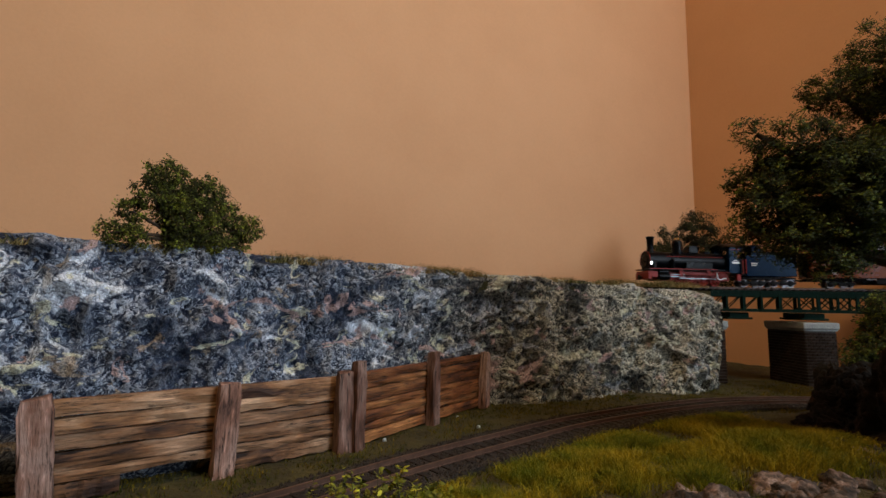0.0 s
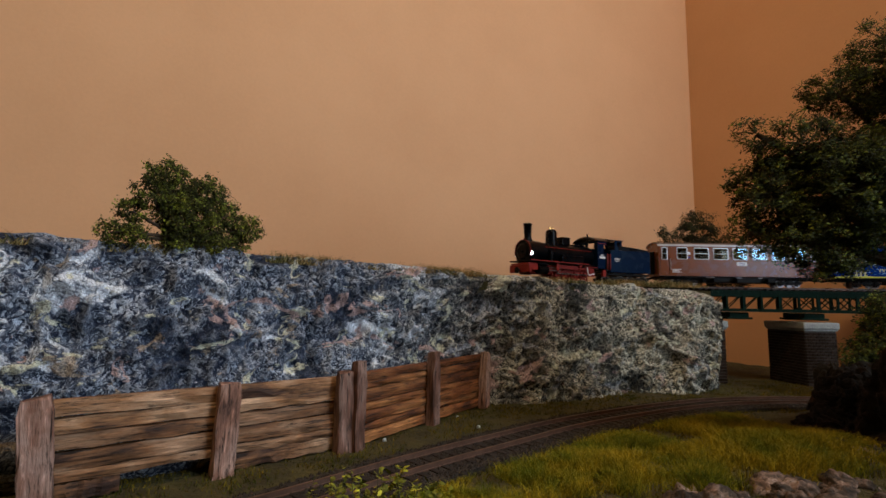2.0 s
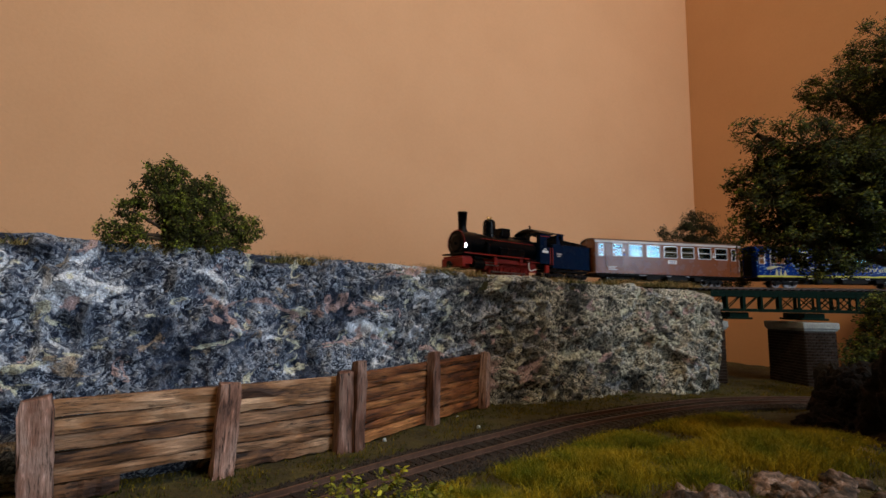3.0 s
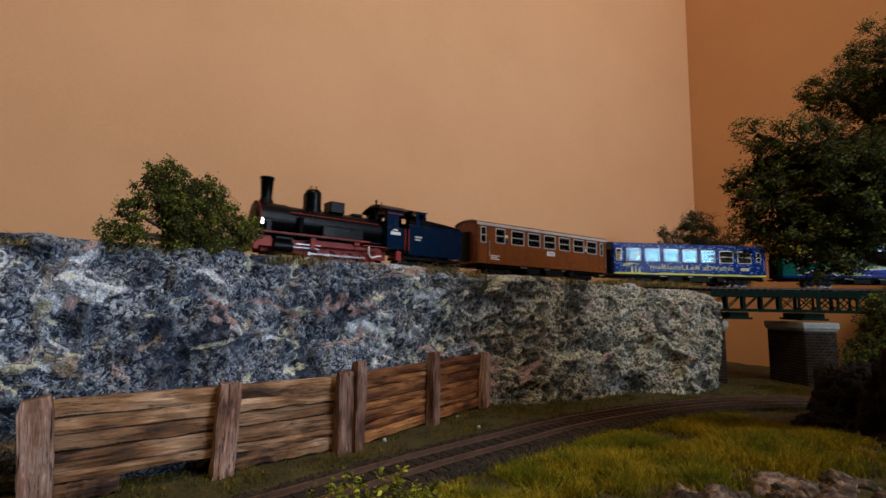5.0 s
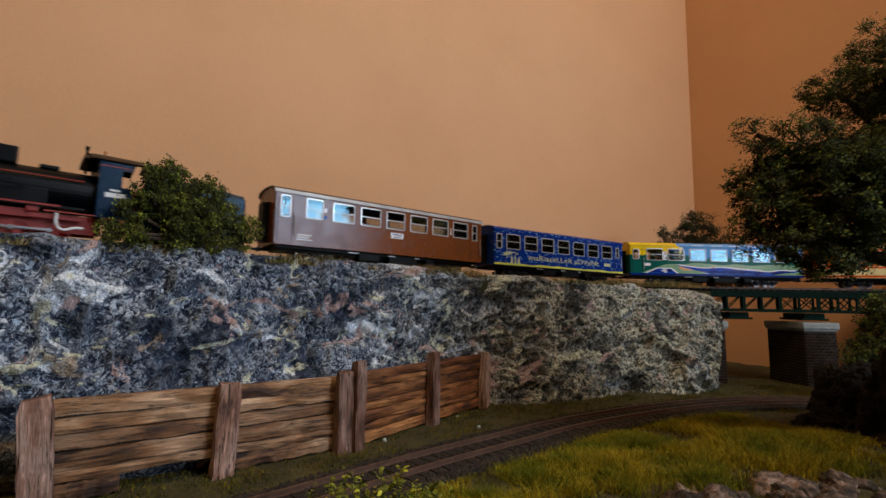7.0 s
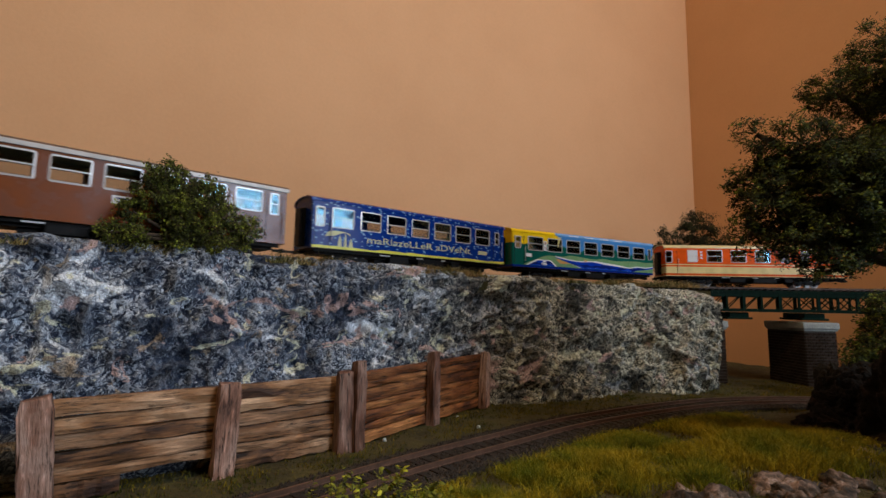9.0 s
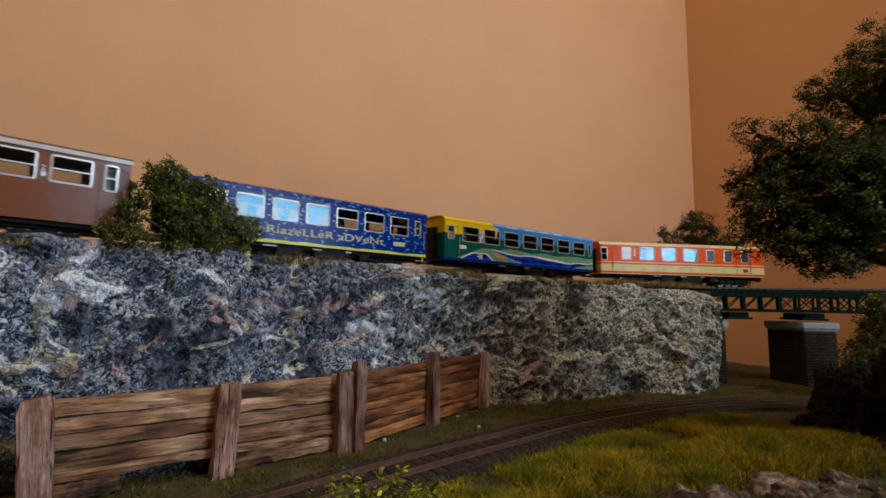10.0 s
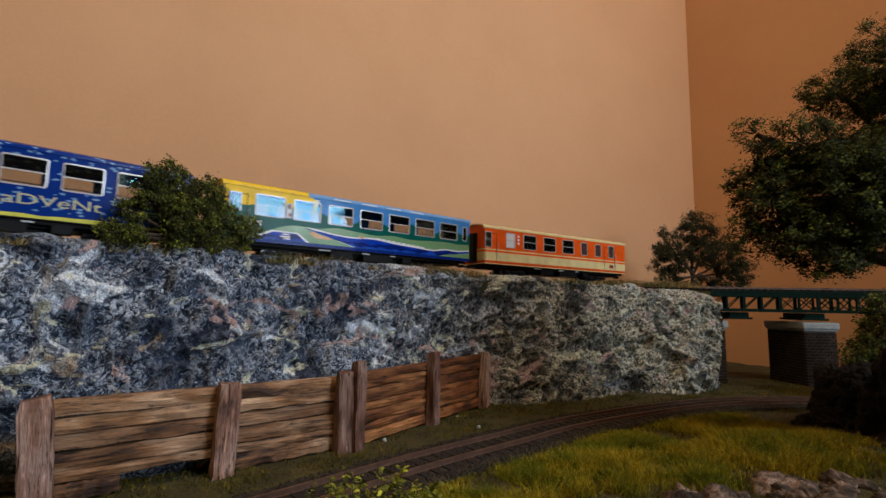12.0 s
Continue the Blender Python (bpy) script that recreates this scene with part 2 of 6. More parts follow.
def ground():
    xs = np.concatenate([np.arange(-1.2, -0.3, 0.05), np.arange(-0.3, 0.5, 0.004), np.arange(0.5, 0.735, 0.02)])
    ys = np.concatenate([np.arange(-0.62, 0.1, 0.02), np.arange(0.1, 0.56, 0.004), np.arange(0.56, 0.78, 0.02)])
    verts, faces = [], []
    for y in ys:
        for x in xs:
            verts.append((x, y, ground_z(float(x), float(y))))
    n = len(xs)
    for j in range(len(ys) - 1):
        for i in range(n - 1):
            faces.append((j * n + i, j * n + i + 1, (j + 1) * n + i + 1, (j + 1) * n + i))
    def on_layout(f):
        x, y = (verts[f[0]][0] + verts[f[2]][0]) / 2, (verts[f[0]][1] + verts[f[2]][1]) / 2
        behind = -0.4226 * (x - 0.40) + 0.906 * (y - 0.74)
        side = 0.906 * (x - 0.40) + 0.4226 * (y - 0.74)
        return behind < 0.01 and (side < 0.01 or y < 0.53) and y < 0.75
    faces = [f for f in faces if on_layout(f)]
    ob = mesh_object("ground", verts, faces, M_EARTH, True)
    tagged(ob, "layout ground of moss and earth", "ground", kind="structure")
    out = [(-1.2, -0.62), (0.72, -0.62), (0.72, 0.52), (0.499, 0.52), (0.398, 0.735), (-1.2, -0.01)]
    bm = bmesh.new()
    prism(bm, out, 0.01, 0.9)
    bm.transform(Matrix(((1, 0, 0, 0), (0, 0, 1, 0), (0, -1, 0, 0), (0, 0, 0, 1))))
    bmesh.ops.recalc_face_normals(bm, faces=bm.faces[:])
    tagged(part("layout_base", bm, M_FLOOR, None), "wooden base of the layout", "base", kind="structure")


ground()
# ---- rock embankment under the upper track ----
def rock_material():
    """Plaster rock washed navy black, dry-brushed pale in curling flecks, with patches of white, cream and pink; the
    light's tone is put into the colour, bluish along the fence, olive grey towards the bridge.
    """
    m = mat("painted_plaster_rock", (0.1, 0.1, 0.12), 0.85, 0, 0.25)
    n, l, b = tree_of(m)
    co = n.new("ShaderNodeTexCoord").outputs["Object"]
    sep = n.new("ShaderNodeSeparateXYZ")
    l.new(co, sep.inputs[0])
    # cool daylight tone at left, warm tone at right, put into the base colour
    light_zone = n.new("ShaderNodeMapRange")
    light_zone.inputs["From Min"].default_value, light_zone.inputs["From Max"].default_value = -0.06, 0.07
    l.new(sep.outputs["X"], light_zone.inputs["Value"])
    warm = light_zone.outputs[0]
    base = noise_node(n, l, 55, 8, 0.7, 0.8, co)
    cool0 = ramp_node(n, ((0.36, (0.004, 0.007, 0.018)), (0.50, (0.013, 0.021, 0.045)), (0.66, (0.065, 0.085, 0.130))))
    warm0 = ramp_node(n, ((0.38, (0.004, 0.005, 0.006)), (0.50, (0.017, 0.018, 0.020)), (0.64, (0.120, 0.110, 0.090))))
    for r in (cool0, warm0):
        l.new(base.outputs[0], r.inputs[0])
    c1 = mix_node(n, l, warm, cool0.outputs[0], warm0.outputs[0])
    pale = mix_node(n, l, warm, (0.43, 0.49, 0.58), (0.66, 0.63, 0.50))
    # curling flecks that follow the ridges
    fine = noise_node(n, l, 270, 3, 0.55, 2.2, co)
    rf = ramp_node(n, ((0.50, (0, 0, 0)), (0.575, (1, 1, 1))))
    l.new(fine.outputs[0], rf.inputs[0])
    rp = ramp_node(n, ((0.50, (0, 0, 0)), (0.56, (0.8, 0.8, 0.8))))
    l.new(n.new("ShaderNodeNewGeometry").outputs["Pointiness"], rp.inputs[0])
    ridge = mix_node(n, l, 0.55, rf.outputs[0], rp.outputs[0], "SCREEN")
    big = noise_node(n, l, 30, 4, 0.6, 0.5, co)
    rb = ramp_node(n, ((0.40, (0.08, 0.08, 0.08)), (0.60, (0.95, 0.95, 0.95))))
    l.new(big.outputs[0], rb.inputs[0])
    c1 = mix_node(n, l, mix_node(n, l, 1.0, ridge, rb.outputs[0], "MULTIPLY"), c1, pale)
    # finer flecks, thick towards the bridge
    dots = noise_node(n, l, 520, 2, 0.5, 1.4, co)
    rd = ramp_node(n, ((0.535, (0, 0, 0)), (0.60, (0.9, 0.9, 0.9))))
    l.new(dots.outputs[0], rd.inputs[0])
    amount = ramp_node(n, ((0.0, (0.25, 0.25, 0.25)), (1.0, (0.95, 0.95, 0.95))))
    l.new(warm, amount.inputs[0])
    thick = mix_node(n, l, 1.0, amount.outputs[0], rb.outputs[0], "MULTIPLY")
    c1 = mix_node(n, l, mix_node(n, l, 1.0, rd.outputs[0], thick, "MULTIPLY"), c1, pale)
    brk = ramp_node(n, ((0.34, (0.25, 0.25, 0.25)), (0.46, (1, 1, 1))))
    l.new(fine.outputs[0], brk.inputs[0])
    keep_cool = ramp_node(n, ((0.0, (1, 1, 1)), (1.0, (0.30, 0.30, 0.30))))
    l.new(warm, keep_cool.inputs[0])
    # patches: white (mostly along the fence), cream, dull pink, tan
    for scale, lo, hi, col, off, cool in ((44, 0.580, 0.612, (0.72, 0.77, 0.84), 5.3, True), (66, 0.590, 0.620, (0.58, 0.58, 0.44), 7.7, False), (44, 0.600, 0.625, (0.46, 0.32, 0.30), 11.3, False), (80, 0.620, 0.660, (0.34, 0.27, 0.20), 21.7, False)):
        mp = n.new("ShaderNodeMapping")
        mp.inputs["Location"].default_value = (off, off * 0.7, off * 1.3)
        mp.inputs["Scale"].default_value = (0.8, 0.8, 1.3)
        l.new(co, mp.inputs["Vector"])
        t = noise_node(n, l, scale, 6, 0.62, 0.8, mp.outputs[0])
        rr = ramp_node(n, ((lo, (0, 0, 0)), (hi, (0.9, 0.9, 0.9))))
        l.new(t.outputs[0], rr.inputs[0])
        fac = mix_node(n, l, 1.0, rr.outputs[0], brk.outputs[0], "MULTIPLY")
        if cool:
            fac = mix_node(n, l, 1.0, fac, keep_cool.outputs[0], "MULTIPLY")
        c1 = mix_node(n, l, fac, c1, col)
    crisp = noise_node(n, l, 620, 3, 0.55, 1.8, co)
    rc = ramp_node(n, ((0.40, (0.30, 0.31, 0.34)), (0.50, (1.0, 1.0, 1.0)), (0.60, (1.55, 1.55, 1.48))))
    l.new(crisp.outputs[0], rc.inputs[0])
    c1 = mix_node(n, l, 0.55, c1, rc.outputs[0], "MULTIPLY")
    l.new(c1, b.inputs["Base Color"])
    bump_node(n, l, b, mix_node(n, l, 0.4, fine.outputs[0], crisp.outputs[0]), 1.0, 0.0022)
    return m


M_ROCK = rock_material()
FOOT = [(-0.32, 0.085), (-0.25, 0.135), (-0.165, 0.190), (-0.101, 0.222), (-0.0595, 0.2645), (-0.012, 0.325), (0.0235, 0.375), (0.056, 0.377), (0.088, 0.392), (0.1186, 0.409), (0.150, 0.427), (0.178, 0.436), (0.2105, 0.434), (0.245, 0.450), (0.268, 0.466)]
_foot = smooth_path(FOOT, 16)


CREVICES = ((-0.240, 0.0030, 0.006), (-0.092, 0.0040, 0.006), (0.104, 0.0035, 0.007))


def rock_embankment():
    """A craggy face from the foot line up to the edge of the trackbed, rounded over at the top and at the bridge end."""
    nu, nv = 900, 150
    s0, s1 = -0.60, 0.207
    fl = np.concatenate([[0], np.cumsum([math.hypot(b[0] - a[0], b[1] - a[1]) for a, b in zip(_foot, _foot[1:])])])
    fx, fy = [p[0] for p in _foot], [p[1] for p in _foot]
    verts, faces = [], []
    for i in range(nu):
        u = i / (nu - 1)
        s = s0 + (s1 - s0) * u
        tx, ty, a = track(s, 0.030)
        # foot moves evenly with s
        g = np.interp(s, (-0.60, -0.35, -0.245, -0.13, -0.015, 0.06, 0.13, 0.207), (0.0, fl[-1] * 0.29, fl[-1] * 0.42, fl[-1] * 0.555, fl[-1] * 0.70, fl[-1] * 0.80, fl[-1] * 0.90, fl[-1]))
        bx, by = float(np.interp(g, fl, fx)), float(np.interp(g, fl, fy))
        top = 0.1026 - 0.003 * max(0.0, min(1.0, (s + 0.2) / 0.1)) - 0.0035 * max(0.0, min(1.0, (s - 0.085) / 0.03)) - 0.011 * max(0.0, (s - 0.165) / 0.042) ** 2 + 0.002 * fbm(s, 0, 0.5, 25)
        ix, iy, _ = track(s, 0.014)
        for j in range(nv):
            v = j / (nv - 1)
            if v < 0.8:
                w = v / 0.8
                e = w ** 1.25
                x, y, z = bx + (tx - bx) * e, by + (ty - by) * e, top * w - 0.003 * (1 - w)
                # bulge of the face and rounding of the brow
                z -= 0.006 * max(0.0, w - 0.85) / 0.15
            else:
                w = (v - 0.8) / 0.2
                x, y = tx + (ix - tx) * w, ty + (iy - ty) * w
                z = top - 0.006 * (1 - min(1.0, w * 3)) ** 2
            nx, ny = math.sin(a), -math.cos(a)
            p = Vector((x, y, z))
            d = 0.0090 * noise.fractal(p * 22, 1.0, 2.0, 3) + 0.0048 * noise.ridged_multi_fractal(p * 60, 0.9, 2.1, 4, 1.0, 2.0) - 0.003
            d += 0.0022 * noise.turbulence(p * 190, 3, False) + 0.0016 * noise.ridged_multi_fractal(p * 150, 0.8, 2.1, 3, 1.0, 2.0) - 0.002
            for cs, cw, cd in CREVICES:
                d -= cd * math.exp(-((s - cs + 0.012 * noise.noise(p * 30)) / cw) ** 2) * (0.35 + 0.65 * min(1.0, v * 1.2))
            # hollow under the brow at the bridge end
            d -= 0.013 * math.exp(-(((s - 0.132) / 0.013) ** 2 + ((z - 0.026) / 0.012) ** 2))
            # slanting rib that roofs the hollow, and the knob over the fence's end
            rib = z - (0.046 - 0.60 * (s - 0.118))
            d += 0.008 * math.exp(-(rib / 0.0045) ** 2) * max(0.0, min(1.0, (s - 0.112) / 0.01, (0.190 - s) / 0.01))
            d += 0.007 * math.exp(-(((s + 0.052) / 0.008) ** 2 + ((z - 0.047) / 0.007) ** 2))
            # hollowed out behind the foot of the fence
            if s < -0.10:
                d -= 0.030 * math.exp(-(z / 0.007) ** 2)
            damp = 1.0 if v < 0.8 else max(0.0, 1 - w * 2)
            if s < -0.05:
                damp *= 0.35 + 0.65 * min(1.0, max(0.0, v - 0.15) * 4)
            d *= damp
            verts.append((x + nx * d, y + ny * d, z + 0.35 * d))
    for i in range(nu - 1):
        for j in range(nv - 1):
            faces.append((i * nv + j, (i + 1) * nv + j, (i + 1) * nv + j + 1, i * nv + j + 1))
    # end face at the bridge, going back under the trackbed
    nb = 60
    ea = track(s1)[2]
    row0 = [(nu - 1) * nv + j for j in range(nv)]
    prev = row0
    for b in range(1, nb):
        q = b / (nb - 1)
        row = []
        for j in range(nv):
            x, y, z = verts[row0[j]]
            bxx, byy = x + (-math.sin(ea)) * 0.085 * q, y + math.cos(ea) * 0.085 * q
            p = Vector((bxx, byy, z))
            d = (0.006 * math.sin(min(1, q * 4) * math.pi / 2) + 0.004 * noise.fractal(p * 40, 1.0, 2.0, 4)) * min(1, q * 8)
            d -= 0.004 * (z / 0.1) * min(1, q * 8)
            row.append(len(verts))
            verts.append((bxx + math.cos(ea) * d, byy + math.sin(ea) * d, z))
        for j in range(nv - 1):
            faces.append((prev[j], row[j], row[j + 1], prev[j + 1]))
        prev = row
    root = thing("rock_embankment", Matrix(), "craggy grey plaster rock face with white and pink patches", "rock face")
    # one part for each stretch between the crevices, and the end by the bridge
    cuts = [0] + [round((cs - s0) / (s1 - s0) * (nu - 1)) for cs, _, _ in CREVICES] + [nu - 1]
    for a, b in zip(cuts, cuts[1:]):
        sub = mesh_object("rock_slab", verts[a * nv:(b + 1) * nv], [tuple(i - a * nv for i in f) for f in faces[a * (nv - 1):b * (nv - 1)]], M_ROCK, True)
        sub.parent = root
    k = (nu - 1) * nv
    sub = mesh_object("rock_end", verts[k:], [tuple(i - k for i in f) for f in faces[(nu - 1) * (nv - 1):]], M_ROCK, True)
    sub.parent = root


rock_embankment()


def upper_trackbed():
    bm = sweep(bmesh.new(), [track(s) for s in np.arange(-0.62, 0.203, 0.01)], 0.050, 0.088, 0.0950)
    tagged(part("trackbed", bm, M_EARTH, None), "earth trackbed along the top of the rock", "trackbed", kind="structure")
    bm = sweep(bmesh.new(), [track(s) for s in np.arange(0.455, 1.17, 0.01)], 0.06, -0.002, 0.0955)
    tagged(part("trackbed", bm, M_EARTH, None), "earth bank that carries the track beyond the bridge", "trackbed", kind="structure")
    # the hillside behind the track falls to the wall
    rows = []
    for s in np.arange(-0.62, 0.20, 0.02):
        r = []
        for q in range(8):
            x, y, a = track(s, -0.027 - 0.014 * q)
            r.append((x, y, 0.0945 - 0.002 * q + 0.002 * fbm(x, y, 0, 40)))
        x, y, a = track(s, -0.136)
        r.append((x, y, -0.01))
        rows.append(r)
    tagged(part("hillside", loft(bmesh.new(), rows, close=False), M_EARTH, None, smooth=True), "mossy hillside behind the track", "hillside", kind="structure")


upper_trackbed()


def railway(name, pts, gauge, z_top, rail_h, sleeper, step, label, railmat):
    """Two rails on sleepers, each a part."""
    root = thing(name, Matrix(), label, "track")
    for sgn in (-1, 1):
        line = [(x + sgn * gauge / 2 * math.sin(a), y - sgn * gauge / 2 * math.cos(a), a) for x, y, a in pts]
        bm = sweep(bmesh.new(), line, rail_h * 0.40, z_top - rail_h * 0.3, z_top)
        sweep(bm, line, rail_h * 0.16, z_top - rail_h * 0.85, z_top - rail_h * 0.25)
        sweep(bm, line, rail_h * 0.55, z_top - rail_h, z_top - rail_h * 0.8)
        part("rail", bm, railmat, root)
    sl = a_box(0, 0, 0, *sleeper, bevel=0.0003)
    me = bpy.data.meshes.new("sleeper")
    sl.to_mesh(me)
    sl.free()
    me.materials.append(M_SLEEPER)
    d = 0.0
    last = pts[0]
    for p in pts[1:]:
        seg = math.hypot(p[0] - last[0], p[1] - last[1])
        while d <= seg:
            t = d / seg
            share("sleeper", me, Matrix.Translation((last[0] + (p[0] - last[0]) * t, last[1] + (p[1] - last[1]) * t, z_top - rail_h - sleeper[2] / 2 + 0.0003)) @ pose(0, 0, 0, 0, 0, math.degrees(p[2])), root)
            d += step
        d -= seg
        last = p
    return root


bm = sweep(bmesh.new(), LOWER, 0.040, -0.006, 0.0013)
tagged(part("ballast_bed", bm, M_BALLAST, None), "dark ballast bed of the lower track", "ballast", kind="structure")
railway("lower_track", LOWER, 0.0165, 0.0042, 0.0026, (0.0030, 0.030, 0.0026), 0.0075, "standard gauge track with rusty rails and dark brown sleepers", M_RAIL)
railway("upper_track", [track(s) for s in np.arange(-0.6, 1.15, 0.01)], 0.009, RAIL_Z, 0.0022, (0.0026, 0.018, 0.0022), 0.0072, "narrow gauge track on the rock and the bridge", M_RAIL)
# ---- timber retaining fence along the foot of the rock ----
def plank_mesh(length, height, depth, seed):
    """A worn plank from x = 0 to length: wavy long edges, uneven face."""
    rnd = random.Random(seed)
    n = 14
    rings = []
    for i in range(n + 1):
        x = length * i / n
        j = [rnd.uniform(-0.00050, 0.00050) for _ in range(4)]
        rings.append([(x, j[0], j[1]), (x, depth, 0), (x, depth, height), (x, 0.0004 + j[2], height + j[3]), (x, j[2] - 0.0003, height * 0.55)])
    bm = loft(bmesh.new(), rings, cap=True)
    return bm


def post_bm(w, d, h, seed):
    rnd = random.Random(seed)
    rings = []
    for i in range(9):
        z = -0.003 + (h + 0.003) * i / 8
        j = [rnd.uniform(-0.0004, 0.0004) for _ in range(8)]
        k = 0.86 if i == 8 else 1.0
        pts = [(-w / 2, -d / 2), (-w / 2 + 0.0008, -d / 2 - 0.0004), (w / 2 - 0.0008, -d / 2 - 0.0004), (w / 2, -d / 2), (w / 2, d / 2), (-w / 2, d / 2)]
        rings.append([(x * k + j[a], y * k + j[(a + 3) % 8], z + (rnd.uniform(-0.0008, 0.0008) if i == 8 else 0)) for a, (x, y) in enumerate(pts)])
    return loft(bmesh.new(), rings, cap=True)


def fence_section(ends, posts, seed, wood, top=0.0395, stub=1.0):
    """One panel of planks between two places, with its posts (place along 0..1, width, height, lean)."""
    (x0, y0), (x1, y1) = ends
    a = math.atan2(y1 - y0, x1 - x0)
    ln = math.hypot(x1 - x0, y1 - y0)
    root = thing("timber_fence", pose(x0, y0, 0, 0, 0, math.degrees(a)), "weathered brown timber retaining fence against the rock", "fence", "fence sections along the rock")
    rnd = random.Random(seed)
    z = top
    k = 0
    while z > 0.003:
        h = rnd.uniform(0.0042, 0.0074)
        h = min(h, z - 0.0005)
        # the lowest plank is broken off where stub is less than one
        broken = stub < 1 and z - h < 0.007
        for u0, u1 in ((0.0, stub), (0.53, 1.0)) if broken else ((0.0, 1.0),):
            pl = part("plank", plank_mesh(ln * (u1 - u0), h - rnd.uniform(0.0003, 0.0009), 0.003, seed * 31 + k), wood, root)
            pl.matrix_basis = pose(u0 * ln, rnd.uniform(0.0, 0.0013), z - h, 0, -rnd.uniform(-0.6, 0.6), rnd.uniform(-0.5, 0.5))
        z -= h
        k += 1
    for u, w, h, lean in posts:
        p = part("post", post_bm(w, 0.0055, h, seed * 7 + int(u * 100)), M_POST, root)
        p.matrix_basis = pose(u * ln, -0.0030, 0, 0, lean, 0)
    return root


FA, FB, FC, FC2, FD, FE = (-0.1475, 0.1800), (-0.0946, 0.2142), (-0.0525, 0.2570), (-0.0440, 0.2625), (-0.0040, 0.3190), (0.0315, 0.3690)
fence_section(((-0.208, 0.133), (-0.1600, 0.1690)), [(0.45, 0.009, 0.040, 0)], 1, M_TIMBER)
fence_section((FA, FC), [(0.012, 0.0102, 0.0405, -4), (0.525, 0.0092, 0.0400, 1.5), (1.005, 0.0090, 0.0402, 0)], 2, M_TIMBER, stub=0.22)
fence_section((FC2, FE), [(-0.028, 0.0070, 0.0462, 0), (0.49, 0.0072, 0.0458, 0), (0.98, 0.0068, 0.0410, 4)], 3, M_TIMBER_NEW)
# ---- truss bridge, pier and abutment ----
B0, B1 = 0.203, 0.462


def bar_between(bm, p, q, w):
    p, q = Vector(p), Vector(q)
    d = q - p
    m = Matrix.Translation((p + q) / 2) @ d.to_track_quat("X", "Z").to_matrix().to_4x4()
    box(bm, 0, 0, 0, d.length, w, w * 0.8, m=m)


def bridge():
    root = thing("truss_bridge", Matrix(), "dark green steel truss bridge under the narrow gauge track", "bridge")
    n = 14
    for off in (0.0195, -0.0195):
        P = [track(s, off) for s in np.linspace(B0, B1, n + 1)]
        bm = sweep(bmesh.new(), P, 0.0030, 0.0942, 0.0962)
        sweep(bm, P, 0.0012, 0.0900, 0.0945)
        part("top_chord", bm, M_STEEL, root)
        bm = sweep(bmesh.new(), P, 0.0030, 0.0742, 0.0758)
        sweep(bm, P, 0.0012, 0.0755, 0.0775)
        part("bottom_chord", bm, M_STEEL, root)
        for i, (x, y, a) in enumerate(P):
            part("upright", a_box(0, 0, 0.085, 0.0030 if i % 2 == 0 else 0.0018, 0.0020, 0.0190, m=pose(x, y, 0, 0, 0, math.degrees(a))), M_STEEL, root)
            if i < n:
                x2, y2, _ = P[i + 1]
                bm = bmesh.new()
                bar_between(bm, (x, y, 0.0765), (x2, y2, 0.0935), 0.0011)
                part("diagonal", bm, M_STEEL, root)
                if i > 4:
                    bm = bmesh.new()
                    bar_between(bm, (x, y, 0.0935), (x2, y2, 0.0765), 0.0011)
                    part("diagonal", bm, M_STEEL, root)
    for s in np.linspace(B0, B1, n + 1):
        bm = bmesh.new()
        p, q = track(s, 0.0195), track(s, -0.0195)
        bar_between(bm, (p[0], p[1], 0.0935), (q[0], q[1], 0.0935), 0.0022)
        bar_between(bm, (p[0], p[1], 0.0752), (q[0], q[1], 0.0752), 0.0018)
        part("cross_beam", bm, M_STEEL, root)
    bm = sweep(bmesh.new(), [track(s) for s in np.linspace(B0, B1, 20)], 0.036, 0.0952, 0.0962)
    part("deck", bm, M_DARK, root)
    for s in (0.235, 0.310):
        for off in (0.014, -0.014):
            x, y, a = track(s, off)
            bm = a_box(0, 0, 0.0705, 0.020, 0.009, 0.0065, m=pose(x, y, 0, 0, 0, math.degrees(a)), bevel=0.0010)
            box(bm, 0, 0, 0.0675, 0.026, 0.011, 0.0022, m=pose(x, y, 0, 0, 0, math.degrees(a)), bevel=0.0005)
            part("bearing", bm, M_STEEL, root, "green steel bearing")


bridge()


